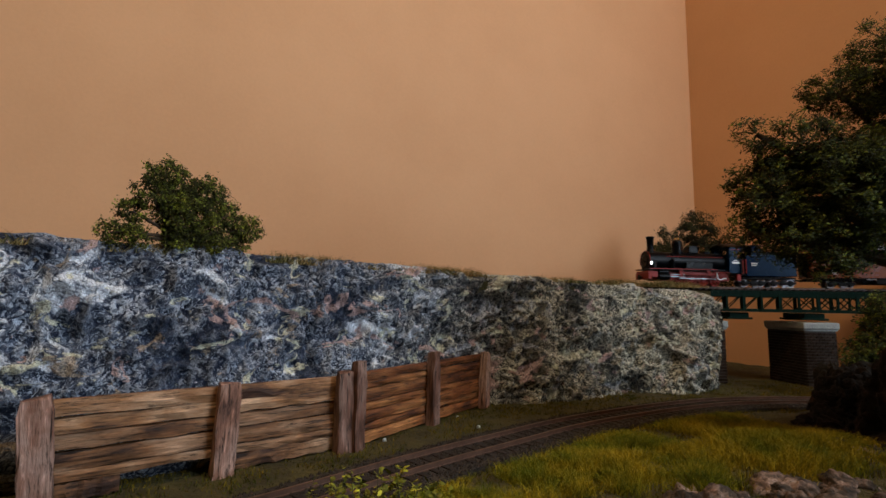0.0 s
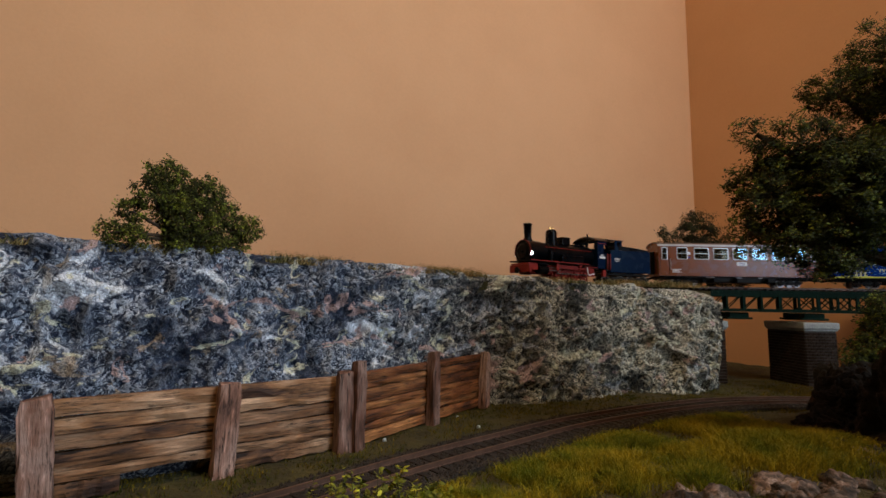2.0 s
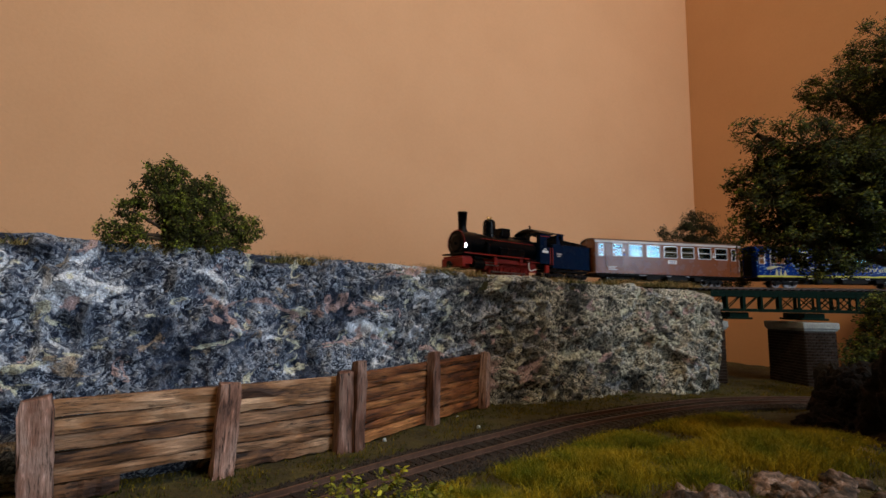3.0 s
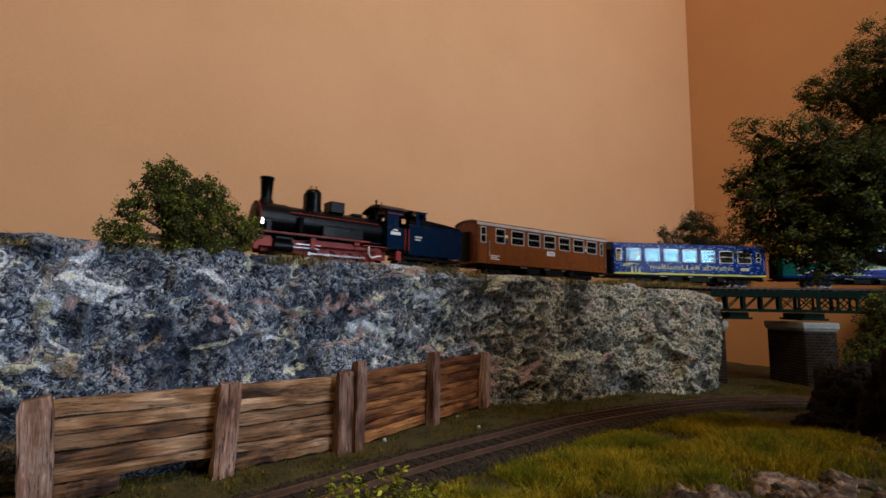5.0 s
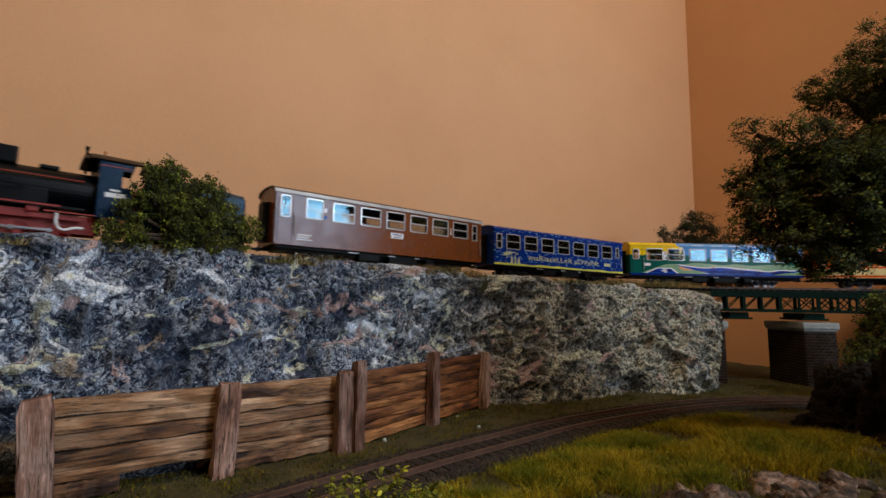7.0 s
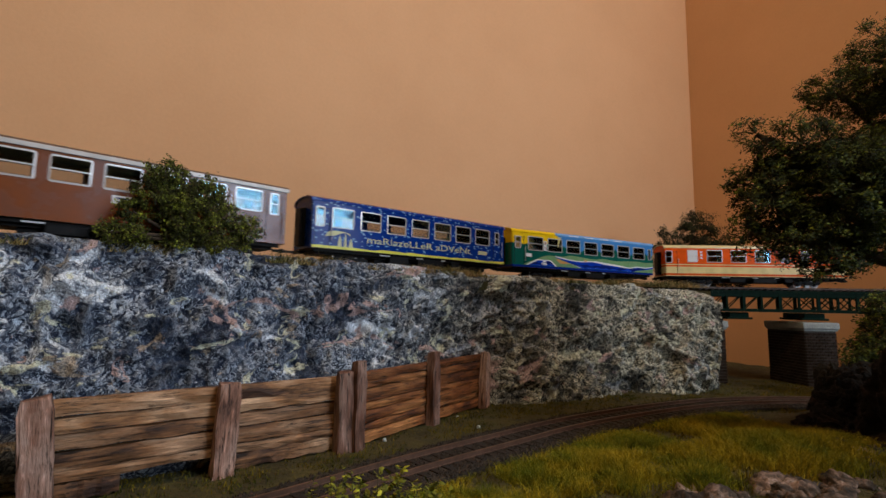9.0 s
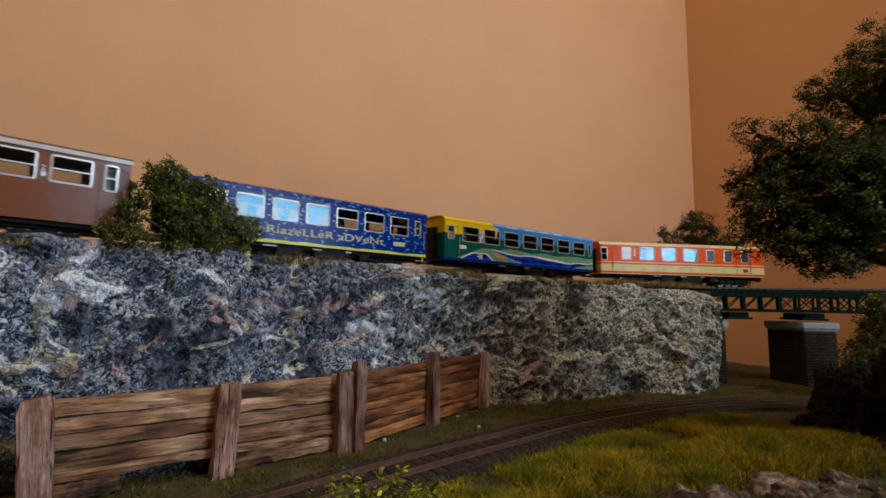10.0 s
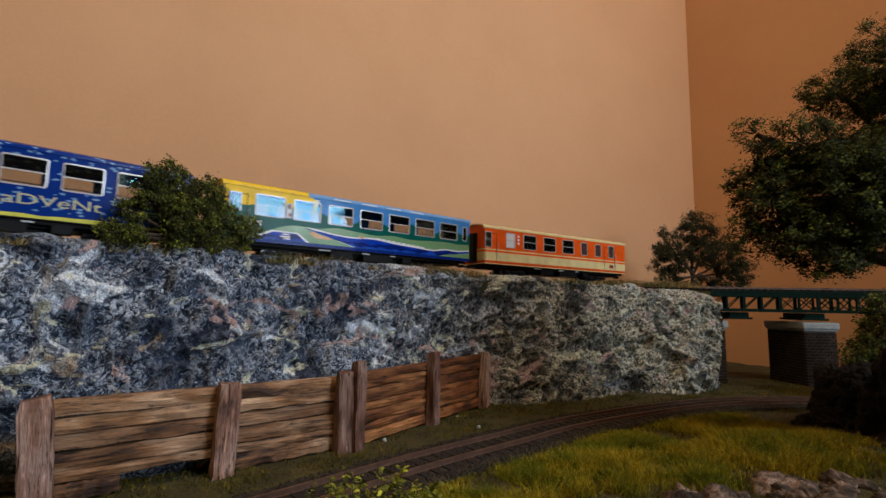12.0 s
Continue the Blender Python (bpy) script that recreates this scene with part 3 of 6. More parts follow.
def pier(name, cx, cy, turn, w, d, label):
    """Masonry block with each brick laid in mortar, under an overhanging stone cap."""
    root = thing(name, pose(cx, cy, 0, 0, 0, turn), label, "bridge pier", "bridge supports")
    h = 0.0555
    part("core", a_box(0, 0, h / 2 - 0.002, w - 0.0006, d - 0.0006, h + 0.004), M_MORTAR, root, "pale mortar")
    bm = a_box(0, 0, h + 0.0055, w + 0.0050, d + 0.0050, 0.0070, bevel=0.0012)
    box(bm, 0, 0, h + 0.0012, w + 0.0026, d + 0.0026, 0.0024, bevel=0.0006)
    part("cap_stone", bm, M_CAP, root, "light grey cap stone")
    bl, bh = 0.0060, 0.0030
    meshes = {}
    for ln in (bl, bl / 2):
        b2 = a_box(0, 0, 0, ln - 0.0005, 0.0010, bh - 0.0005, bevel=0.0001)
        me = bpy.data.meshes.new("brick")
        b2.to_mesh(me)
        b2.free()
        me.materials.append(M_BRICK)
        meshes[ln] = me
    rnd = random.Random(11)
    # near face and the side that faces the rock
    for face, length, m0 in (("front", w, pose(-w / 2, -d / 2, 0)), ("side", d, pose(-w / 2, d / 2, 0, 0, 0, -90))):
        for r in range(int(h / bh)):
            x = -(bl / 2 if r % 2 else 0)
            while x < length - 0.0005:
                a, b = max(x, 0), min(x + bl, length)
                ln = b - a
                if ln > 0.001:
                    me = meshes[bl] if ln > bl * 0.75 else meshes[bl / 2]
                    ref = bl if me is meshes[bl] else bl / 2
                    m = m0 @ pose((a + b) / 2, rnd.uniform(-0.0002, 0.0001), bh * (r + 0.5)) @ Matrix.Diagonal((ln / ref, 1, 1, 1))
                    share("brick", me, m, root)
                x += bl
    return root


pier("bridge_pier", 0.3865, 0.5150, 4, 0.0345, 0.0500, "brick bridge pier with a light stone cap")
pier("bridge_abutment", 0.2760, 0.5200, 2, 0.0340, 0.0500, "brick bridge abutment half hidden by the rock")
# ---- trees, bushes and rocks ----
def leaf_material(name, dark, mid, light):
    m = mat(name, mid, 0.75, 0, 0.25)
    n, l, b = tree_of(m)
    geo = n.new("ShaderNodeNewGeometry")
    r = ramp_node(n, ((0.0, dark), (0.55, mid), (0.9, light), (1.0, tuple(v * 1.5 for v in light))))
    l.new(geo.outputs["Random Per Island"], r.inputs[0])
    g = noise_node(n, l, 130, 3)
    gr = ramp_node(n, ((0.36, (0.40, 0.36, 0.40)), (0.50, (0.9, 0.85, 0.8)), (0.64, (1.55, 1.45, 1.0))))
    l.new(g.outputs[0], gr.inputs[0])
    l.new(mix_node(n, l, 1.0, r.outputs[0], gr.outputs[0], "MULTIPLY"), b.inputs["Base Color"])
    return m


M_LEAF = leaf_material("dark_green_foliage", (0.013, 0.013, 0.003), (0.054, 0.060, 0.009), (0.140, 0.175, 0.020))
M_LEAF_FAR = leaf_material("olive_brown_foliage", (0.008, 0.010, 0.003), (0.020, 0.024, 0.006), (0.045, 0.048, 0.012))
M_LEAF_BIG = leaf_material("deep_green_foliage", (0.008, 0.012, 0.003), (0.034, 0.050, 0.007), (0.110, 0.140, 0.016))
M_LEAF_FG = leaf_material("yellow_green_foliage", (0.10, 0.12, 0.012), (0.20, 0.22, 0.02), (0.30, 0.30, 0.03))
M_BARK = noisy("brown_bark", (0.045, 0.028, 0.016), (0.10, 0.068, 0.042), 200, 0.9, bump=0.8, dist=0.0006, stretch=(1, 1, 0.2))
M_TWIG = mat("thin_brown_twigs", (0.06, 0.055, 0.022), 0.9)


def tube_path(bm, pts, r0, r1, n=7):
    rings = []
    for i, p in enumerate(pts):
        d = (pts[min(i + 1, len(pts) - 1)] - pts[max(i - 1, 0)]).normalized()
        s = d.orthogonal().normalized()
        t = d.cross(s)
        r = r0 + (r1 - r0) * i / (len(pts) - 1)
        rings.append([p + r * (math.cos(2 * math.pi * k / n) * s + math.sin(2 * math.pi * k / n) * t) for k in range(n)])
    loft(bm, rings, cap=True)


def limb_points(p, q, bend, rnd, n=8):
    p, q = Vector(p), Vector(q)
    out = []
    off = Vector((rnd.uniform(-1, 1), rnd.uniform(-1, 1), rnd.uniform(-0.3, 0.6))) * bend
    for i in range(n):
        t = i / (n - 1)
        out.append(p.lerp(q, t) + off * math.sin(math.pi * t) + Vector((rnd.uniform(-1, 1), rnd.uniform(-1, 1), rnd.uniform(-1, 1))) * bend * 0.12)
    return out


def tree(name, base, blobs, leaf, n_leaf, size, label, category, leafmat, seed, trunk_r=0.003, fork=None, curls=40):
    """blobs: (x, y, z, rx, ry, rz) of the crown from the base. Clumps of small leaves gather on twigs, with gaps between."""
    rnd = random.Random(seed)
    root = thing(name, Matrix.Translation(base), label, category)
    fork = Vector(fork or (0, 0, 0.3 * max(b[2] for b in blobs)))
    bm = bmesh.new()
    tube_path(bm, limb_points((0, 0, -0.003), fork, trunk_r * 1.2, rnd), trunk_r * 1.25, trunk_r * 0.8, 10)
    part("trunk", bm, M_BARK, root, "brown trunk")
    tips = []
    wsum = sum(b[3] * b[4] * b[5] for b in blobs)
    for b in blobs:
        c = Vector(b[:3])
        bm = bmesh.new()
        tube_path(bm, limb_points(fork, c, 0.25 * b[3], rnd), trunk_r * 0.7, trunk_r * 0.3, 7)
        part("limb", bm, M_BARK, root)
        bm = bmesh.new()
        k = max(10, int(n_leaf / 48 * (b[3] * b[4] * b[5]) / wsum))
        for i in range(k):
            d = Vector((rnd.gauss(0, 1), rnd.gauss(0, 1), rnd.gauss(0, 1))).normalized()
            rad = rnd.uniform(0.45, 1.0) ** 0.6
            p = c + Vector((d.x * b[3], d.y * b[4], d.z * b[5])) * rad * (0.85 + 0.35 * noise.noise(d * 2.3 + Vector((seed, b[0] * 99, 0))))
            tips.append((p, d))
            if i % 6 == 0:
                tube_path(bm, limb_points(c.lerp(p, 0.15), p, 0.12 * b[3], rnd, 5), trunk_r * 0.14, trunk_r * 0.06, 4)
        part("twig_spray", bm, M_TWIG, root, kind="stuff")
    # leaf clumps
    verts, faces = [], []
    per = max(6, n_leaf // max(1, len(tips)))
    for p, d in tips:
        cr = size * rnd.uniform(2.2, 5.0)
        for _ in range(per):
            o = Vector((rnd.gauss(0, 0.5), rnd.gauss(0, 0.5), rnd.gauss(0, 0.42))) * cr
            q = p + o
            u = Vector((rnd.gauss(0, 1), rnd.gauss(0, 1), rnd.gauss(0, 0.8))).normalized()
            w = u.orthogonal().normalized()
            s = size * rnd.uniform(0.55, 1.25)
            v = u.cross(w)
            i = len(verts)
            verts += [q - u * s, q + w * s * 0.55 + v * s * 0.2, q + u * s, q - w * s * 0.55 + v * s * 0.2]
            faces += [(i, i + 1, i + 2), (i, i + 2, i + 3)]
    ob = mesh_object("crown", verts, faces, leafmat)
    ob.parent = root
    tagged(ob, kind="stuff")
    # curled fibres that stick out of the crown
    bm = bmesh.new()
    for _ in range(curls):
        p, d = rnd.choice(tips)
        pts = [p]
        h = (d + Vector((rnd.uniform(-0.6, 0.6), rnd.uniform(-0.6, 0.6), rnd.uniform(-0.2, 0.7)))).normalized()
        curl = Vector((rnd.gauss(0, 1), rnd.gauss(0, 1), rnd.gauss(0, 1))).normalized()
        for k in range(7):
            h = (h + curl.cross(h) * 0.45).normalized()
            pts.append(pts[-1] + h * size * rnd.uniform(0.9, 1.8))
        tube_path(bm, pts, size * 0.10, size * 0.05, 4)
    part("fibres", bm, M_TWIG, root, kind="stuff")
    return root


tree("bush", (-0.1300, 0.2290, 0.0965), [
    (0.002, 0.002, 0.020, 0.017, 0.015, 0.016), (-0.006, -0.005, 0.040, 0.009, 0.008, 0.008), (-0.009, -0.007, 0.029, 0.011, 0.009, 0.010), (0.010, 0.008, 0.035, 0.010, 0.008, 0.009), (0.001, 0.001, 0.036, 0.010, 0.009, 0.009),
    (0.017, 0.014, 0.024, 0.010, 0.009, 0.009), (0.006, 0.005, 0.008, 0.019, 0.013, 0.009), (-0.015, -0.012, 0.021, 0.008, 0.007, 0.007), (0.025, 0.020, 0.017, 0.010, 0.008, 0.008), (-0.021, -0.017, 0.010, 0.007, 0.006, 0.007), (0.021, 0.017, 0.010, 0.010, 0.008, 0.007), (-0.014, -0.011, 0.009, 0.009, 0.008, 0.007)],
    None, 36000, 0.00072, "dark green bush with fine foliage on top of the rock", "bush", M_LEAF, 3, 0.0016, fork=(0, 0, 0.010), curls=110)
tree("small_tree", (0.2950, 0.5600, 0.0920), [
    (-0.022, 0.002, 0.045, 0.027, 0.022, 0.027), (0.012, 0.004, 0.078, 0.026, 0.020, 0.024), (0.040, 0.000, 0.046, 0.028, 0.020, 0.027), (-0.030, -0.004, 0.018, 0.020, 0.014, 0.014),
    (0.044, 0.0, 0.016, 0.026, 0.014, 0.016), (0.010, 0.008, 0.096, 0.013, 0.010, 0.010), (-0.024, 0.0, 0.074, 0.015, 0.011, 0.010), (0.010, 0.0, 0.050, 0.022, 0.018, 0.02), (0.012, 0.0, 0.012, 0.022, 0.014, 0.012), (0.062, 0.0, 0.030, 0.016, 0.012, 0.018)],
    None, 32000, 0.0013, "small dark olive tree beside the bridge end", "tree", M_LEAF_FAR, 5, 0.0022, fork=(0.002, 0, 0.022), curls=50)
tree("large_tree", (0.2650, 0.2196, -0.002), [
    (-0.0612, 0.0144, 0.1368, 0.0432, 0.036, 0.0346), (-0.0936, 0.023, 0.1382, 0.0259, 0.023, 0.0317), (-0.0324, 0.0144, 0.1469, 0.0432, 0.036, 0.0346), (-0.0756, 0.0144, 0.1123, 0.0288, 0.0245, 0.0216),
    (-0.0806, 0.0144, 0.162, 0.0245, 0.0187, 0.0173), (-0.0216, 0.0144, 0.2059, 0.0389, 0.0324, 0.0274), (-0.0562, 0.018, 0.1915, 0.0245, 0.0202, 0.0158), (-0.018, 0.0144, 0.1814, 0.036, 0.0288, 0.0216),
    (0.0144, 0.0, 0.1692, 0.0432, 0.0396, 0.0432), (-0.0432, 0.0144, 0.1138, 0.023, 0.0187, 0.013), (0.0150, -0.0250, 0.1512, 0.026, 0.020, 0.030), (0.0504, -0.0100, 0.144, 0.026, 0.024, 0.030),
    (-0.1040, 0.0160, 0.1690, 0.0110, 0.0100, 0.0130), (-0.1080, 0.0200, 0.1180, 0.0120, 0.0110, 0.0160), (0.0432, 0.0216, 0.1584, 0.0396, 0.036, 0.0396), (0.0, -0.0288, 0.2052, 0.036, 0.036, 0.0252)],
    None, 270000, 0.00098, "large dark green tree with dense hanging foliage", "tree", M_LEAF_BIG, 8, 0.0042, fork=(-0.004, 0, 0.094), curls=320)
tree("bush", (0.3780, 0.4060, 0.0200), [
    (0.000, 0.0, 0.030, 0.030, 0.020, 0.024), (0.006, 0.0, 0.058, 0.024, 0.018, 0.018), (-0.022, 0.0, 0.014, 0.020, 0.014, 0.014), (0.030, 0.0, 0.045, 0.03, 0.02, 0.03)],
    None, 20000, 0.0015, "dark green bush in the shade below the bridge", "bush", M_LEAF_BIG, 9, 0.0020, fork=(0, 0, 0.010), curls=40)


def brown_rock_material():
    m = mat("brown_grey_rock", (0.2, 0.15, 0.12), 0.9, 0, 0.3)
    n, l, b = tree_of(m)
    a = noise_node(n, l, 70, 7, 0.65, 0.5)
    r = ramp_node(n, ((0.36, (0.010, 0.007, 0.005)), (0.47, (0.060, 0.042, 0.029)), (0.56, (0.25, 0.165, 0.125)), (0.68, (0.48, 0.39, 0.33))))
    l.new(a.outputs[0], r.inputs[0])
    f = noise_node(n, l, 420, 4, 0.6, 1.0)
    g = ramp_node(n, ((0.35, (0.5, 0.5, 0.5)), (0.65, (1.2, 1.2, 1.2))))
    l.new(f.outputs[0], g.inputs[0])
    l.new(mix_node(n, l, 1.0, r.outputs[0], g.outputs[0], "MULTIPLY"), b.inputs["Base Color"])
    bump_node(n, l, b, f.outputs[0], 0.8, 0.0008)
    return m


M_BROCK = brown_rock_material()
# near-black copy of the rock: shade under the large tree put into the colour
M_SHADE_ROCK = noisy("rock_with_shade_in_colour", (0.004, 0.004, 0.003), (0.022, 0.016, 0.010), 90, 0.9, bump=0.9, dist=0.001, fine=6, spec=0.15)


def boulder(x, y, z, sx, sy, sz, turn, seed, label, sub=6, material=None):
    bm = bmesh.new()
    bmesh.ops.create_icosphere(bm, subdivisions=sub, radius=1.0)
    for v in bm.verts:
        d = v.co.normalized()
        k = 1 + 0.30 * noise.fractal(d * 1.6 + Vector((seed * 3.1, 0, 0)), 1.0, 2.0, 4) + 0.16 * noise.ridged_multi_fractal(d * 3.2 + Vector((0, seed, 0)), 0.9, 2.0, 4, 1.0, 2.0) - 0.12 + 0.07 * noise.turbulence(d * 9 + Vector((seed, 0, 0)), 4, True)
        v.co = Vector((d.x * sx, d.y * sy, d.z * sz)) * k
    ob = part("boulder", bm, material or M_BROCK, None, smooth=True)
    ob.matrix_world = pose(x, y, z, 0, 0, turn)
    tagged(ob, label, "rock", "rocks of the near bank")
    return ob


boulder(0.100, 0.186, -0.017, 0.030, 0.022, 0.020, 20, 1, "pale pinkish brown rock in the grass bank")
boulder(0.148, 0.197, -0.016, 0.034, 0.022, 0.021, -10, 2, "brown and grey rock in the grass bank")
_rnd = random.Random(14)
for k in range(30):
    x = 0.066 + 0.0036 * k + _rnd.uniform(-0.003, 0.003)
    y = 0.186 + 0.12 * (x - 0.07) + _rnd.uniform(-0.012, 0.009)
    r = _rnd.uniform(0.0028, 0.0062)
    boulder(x, y - 0.004, ground_z(x, y) - 0.3 * r, r, r * _rnd.uniform(0.7, 1.1), r * _rnd.uniform(0.6, 0.9), _rnd.uniform(0, 180), 20 + k, "crumbled pinkish brown stone on the edge of the bank", 4)
# rocks of the right corner, coloured dark to stand in for the tree's shade
boulder(0.262, 0.308, 0.010, 0.018, 0.017, 0.018, 50, 64, "rock with the shade of the tree put into its colour", material=M_SHADE_ROCK)
boulder(0.293, 0.330, 0.016, 0.022, 0.020, 0.022, 15, 63, "rock with the shade of the tree put into its colour", material=M_SHADE_ROCK)
boulder(0.226, 0.205, -0.004, 0.030, 0.024, 0.022, 30, 61, "dark blue-grey rock at the end of the grass bank, shade put into its colour", material=M_SHADE_ROCK)
boulder(0.262, 0.215, -0.002, 0.036, 0.028, 0.036, 80, 62, "rock with the shade of the tree put into its colour", material=M_SHADE_ROCK)
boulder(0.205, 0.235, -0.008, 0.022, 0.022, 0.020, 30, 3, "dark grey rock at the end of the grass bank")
boulder(0.287, 0.348, 0.000, 0.014, 0.018, 0.033, 20, 4, "tall brown rock under the large tree, shade put into its colour", material=M_SHADE_ROCK)
boulder(0.345, 0.300, 0.006, 0.050, 0.042, 0.044, 0, 5, "larger rock with the shade of the tree put into its colour", material=M_SHADE_ROCK)
boulder(0.266, 0.262, 0.004, 0.034, 0.030, 0.046, 40, 6, "rock with the shade of the tree put into its colour", material=M_SHADE_ROCK)
boulder(0.228, 0.232, -0.004, 0.016, 0.018, 0.018, 70, 9, "rock with the shade of the tree put into its colour", material=M_SHADE_ROCK)
boulder(0.246, 0.300, -0.002, 0.018, 0.022, 0.016, 15, 10, "rock with the shade of the tree put into its colour", material=M_SHADE_ROCK)
# out of view, added tall to keep window light off the right corner
boulder(0.335, 0.160, 0.020, 0.055, 0.050, 0.100, 10, 7, "unseen large dark rock added to block window light", material=M_SHADE_ROCK)
# ---- grass, moss, ballast and small plants ----
def grass_material(name, a, b_, c):
    m = mat(name, b_, 0.8, 0, 0.2)
    n, l, b = tree_of(m)
    geo = n.new("ShaderNodeNewGeometry")
    r = ramp_node(n, ((0.0, a), (0.6, b_), (1.0, c)))
    l.new(geo.outputs["Random Per Island"], r.inputs[0])
    g = noise_node(n, l, 45, 3)
    gr = ramp_node(n, ((0.36, (0.42, 0.60, 0.5)), (0.62, (1.25, 1.08, 1.0))))
    l.new(g.outputs[0], gr.inputs[0])
    l.new(mix_node(n, l, 1.0, r.outputs[0], gr.outputs[0], "MULTIPLY"), b.inputs["Base Color"])
    return m


M_GRASS = grass_material("olive_static_grass", (0.085, 0.088, 0.003), (0.26, 0.215, 0.006), (0.46, 0.35, 0.014))
M_MOSS = grass_material("short_moss_turf", (0.036, 0.032, 0.003), (0.105, 0.085, 0.006), (0.20, 0.155, 0.012))
M_STRAW = grass_material("dry_straw_grass", (0.09, 0.075, 0.022), (0.25, 0.18, 0.065), (0.60, 0.47, 0.25))


def blades(name, places, material, label, width=0.00022):
    """places: (x, y, z, height, lean x, lean y). Each blade is a bent strip of two faces."""
    verts, faces = [], []
    rnd = random.Random(len(places))
    for x, y, z, h, lx, ly in places:
        a = rnd.uniform(0, math.pi)
        dx, dy = math.cos(a) * width, math.sin(a) * width
        i = len(verts)
        verts += [(x - dx, y - dy, z - 0.0006), (x + dx, y + dy, z - 0.0006), (x + lx * 0.4 + dx * 0.7, y + ly * 0.4 + dy * 0.7, z + h * 0.6), (x + lx * 0.4 - dx * 0.7, y + ly * 0.4 - dy * 0.7, z + h * 0.6), (x + lx, y + ly, z + h)]
        faces += [(i, i + 1, i + 2, i + 3), (i + 3, i + 2, i + 4)]
    ob = mesh_object(name, verts, faces, material)
    return tagged(ob, label, "grass", kind="stuff")


def grow(n, x0, x1, y0, y1, hmin, hmax, seed, keep, gap=0.013, lean=0.5):
    rnd = random.Random(seed)
    out = []
    while len(out) < n:
        x, y = rnd.uniform(x0, x1), rnd.uniform(y0, y1)
        k = keep(x, y)
        if k <= 0 or rnd.random() > k or low_dist(x, y) < gap:
            n -= 0.15
            continue
        h = rnd.uniform(hmin, hmax) * (0.6 + 0.4 * k)
        out.append((x, y, ground_z(x, y), h, rnd.gauss(0, lean) * h, rnd.gauss(0, lean) * h))
    return out


def near_bank(x, y):
    d = low_dist(x, y)
    side = y < np.interp(x, _low[:, 0], _low[:, 1])
    if not side or x < -0.07:
        return 0
    k = min(1.0, max(0.0, (d - 0.022) / 0.018)) * max(0.0, min(1.0, (0.225 - x) / 0.025))
    k *= max(0.0, min(1.0, (y - 0.190 - 0.10 * max(0.0, x - 0.06)) / 0.012)) if x > 0.06 else 1.0
    return k * max(0.0, min(1.0, 0.75 + 1.8 * fbm(x, y, 2.0, 28)))


def verge(x, y):
    return max(0.0, min(1.0, 0.7 + 1.2 * fbm(x, y, 5.0, 35))) * (1.0 if y > 0.36 else max(0.0, min(1.0, (0.235 - x) / 0.025)))


blades("tall_grass", grow(125000, -0.06, 0.25, 0.15, 0.385, 0.0020, 0.0066, 1, near_bank, 0.02, 0.75), M_GRASS, "olive green tall grass on the near bank", 0.00012)
blades("moss_turf", grow(70000, -0.20, 0.44, 0.12, 0.52, 0.0008, 0.0026, 2, verge, 0.0135, 0.8), M_MOSS, "short mossy turf beside the lower track", 0.00022)


def brow_grass():
    rnd = random.Random(7)
    out = []
    for _ in range(52000):
        s = rnd.uniform(-0.55, 0.195)
        off = rnd.choice((rnd.uniform(0.012, 0.031), rnd.gauss(0.027, 0.003), rnd.uniform(-0.03, -0.012)))
        tuft = max(0.1, min(1.0, 0.6 + 1.6 * fbm(s, off, 1.0, 22)))
        if rnd.random() > tuft:
            continue
        x, y, a = track(s, off)
        h = (0.0014 + 0.0062 * rnd.random() ** 2.2) * (0.45 + 0.55 * tuft)
        out.append((x, y, 0.0985 if off > 0 else 0.0945, h, rnd.gauss(0, 1.0) * h, rnd.gauss(0, 1.0) * h))
    return out


blades("dry_grass", brow_grass(), M_STRAW, "dry straw grass along the brow of the rock", 0.00017)


def ballast():
    rnd = random.Random(3)
    verts, faces = [], []
    for _ in range(9000):
        x, y, a = LOWER[rnd.randrange(len(LOWER) - 1)]
        off = rnd.uniform(-0.021, 0.021)
        j = rnd.uniform(-0.005, 0.005)
        x, y = x + off * math.sin(a) + j * math.cos(a), y - off * math.cos(a) + j * math.sin(a)
        r = rnd.uniform(0.0006, 0.0013)
        z = 0.0011 + rnd.uniform(0, 0.0003)
        i = len(verts)
        t = rnd.uniform(0, 6.28)
        for k in range(4):
            verts.append((x + r * math.cos(t + k * 1.57) * rnd.uniform(0.7, 1.2), y + r * math.sin(t + k * 1.57) * rnd.uniform(0.7, 1.2), z))
        verts.append((x + rnd.uniform(-0.3, 0.3) * r, y + rnd.uniform(-0.3, 0.3) * r, z + r))
        faces += [(i + k, i + (k + 1) % 4, i + 4) for k in range(4)]
    tagged(mesh_object("ballast", verts, faces, M_BALLAST), "dark stone ballast between the sleepers", "ballast", kind="stuff")


ballast()


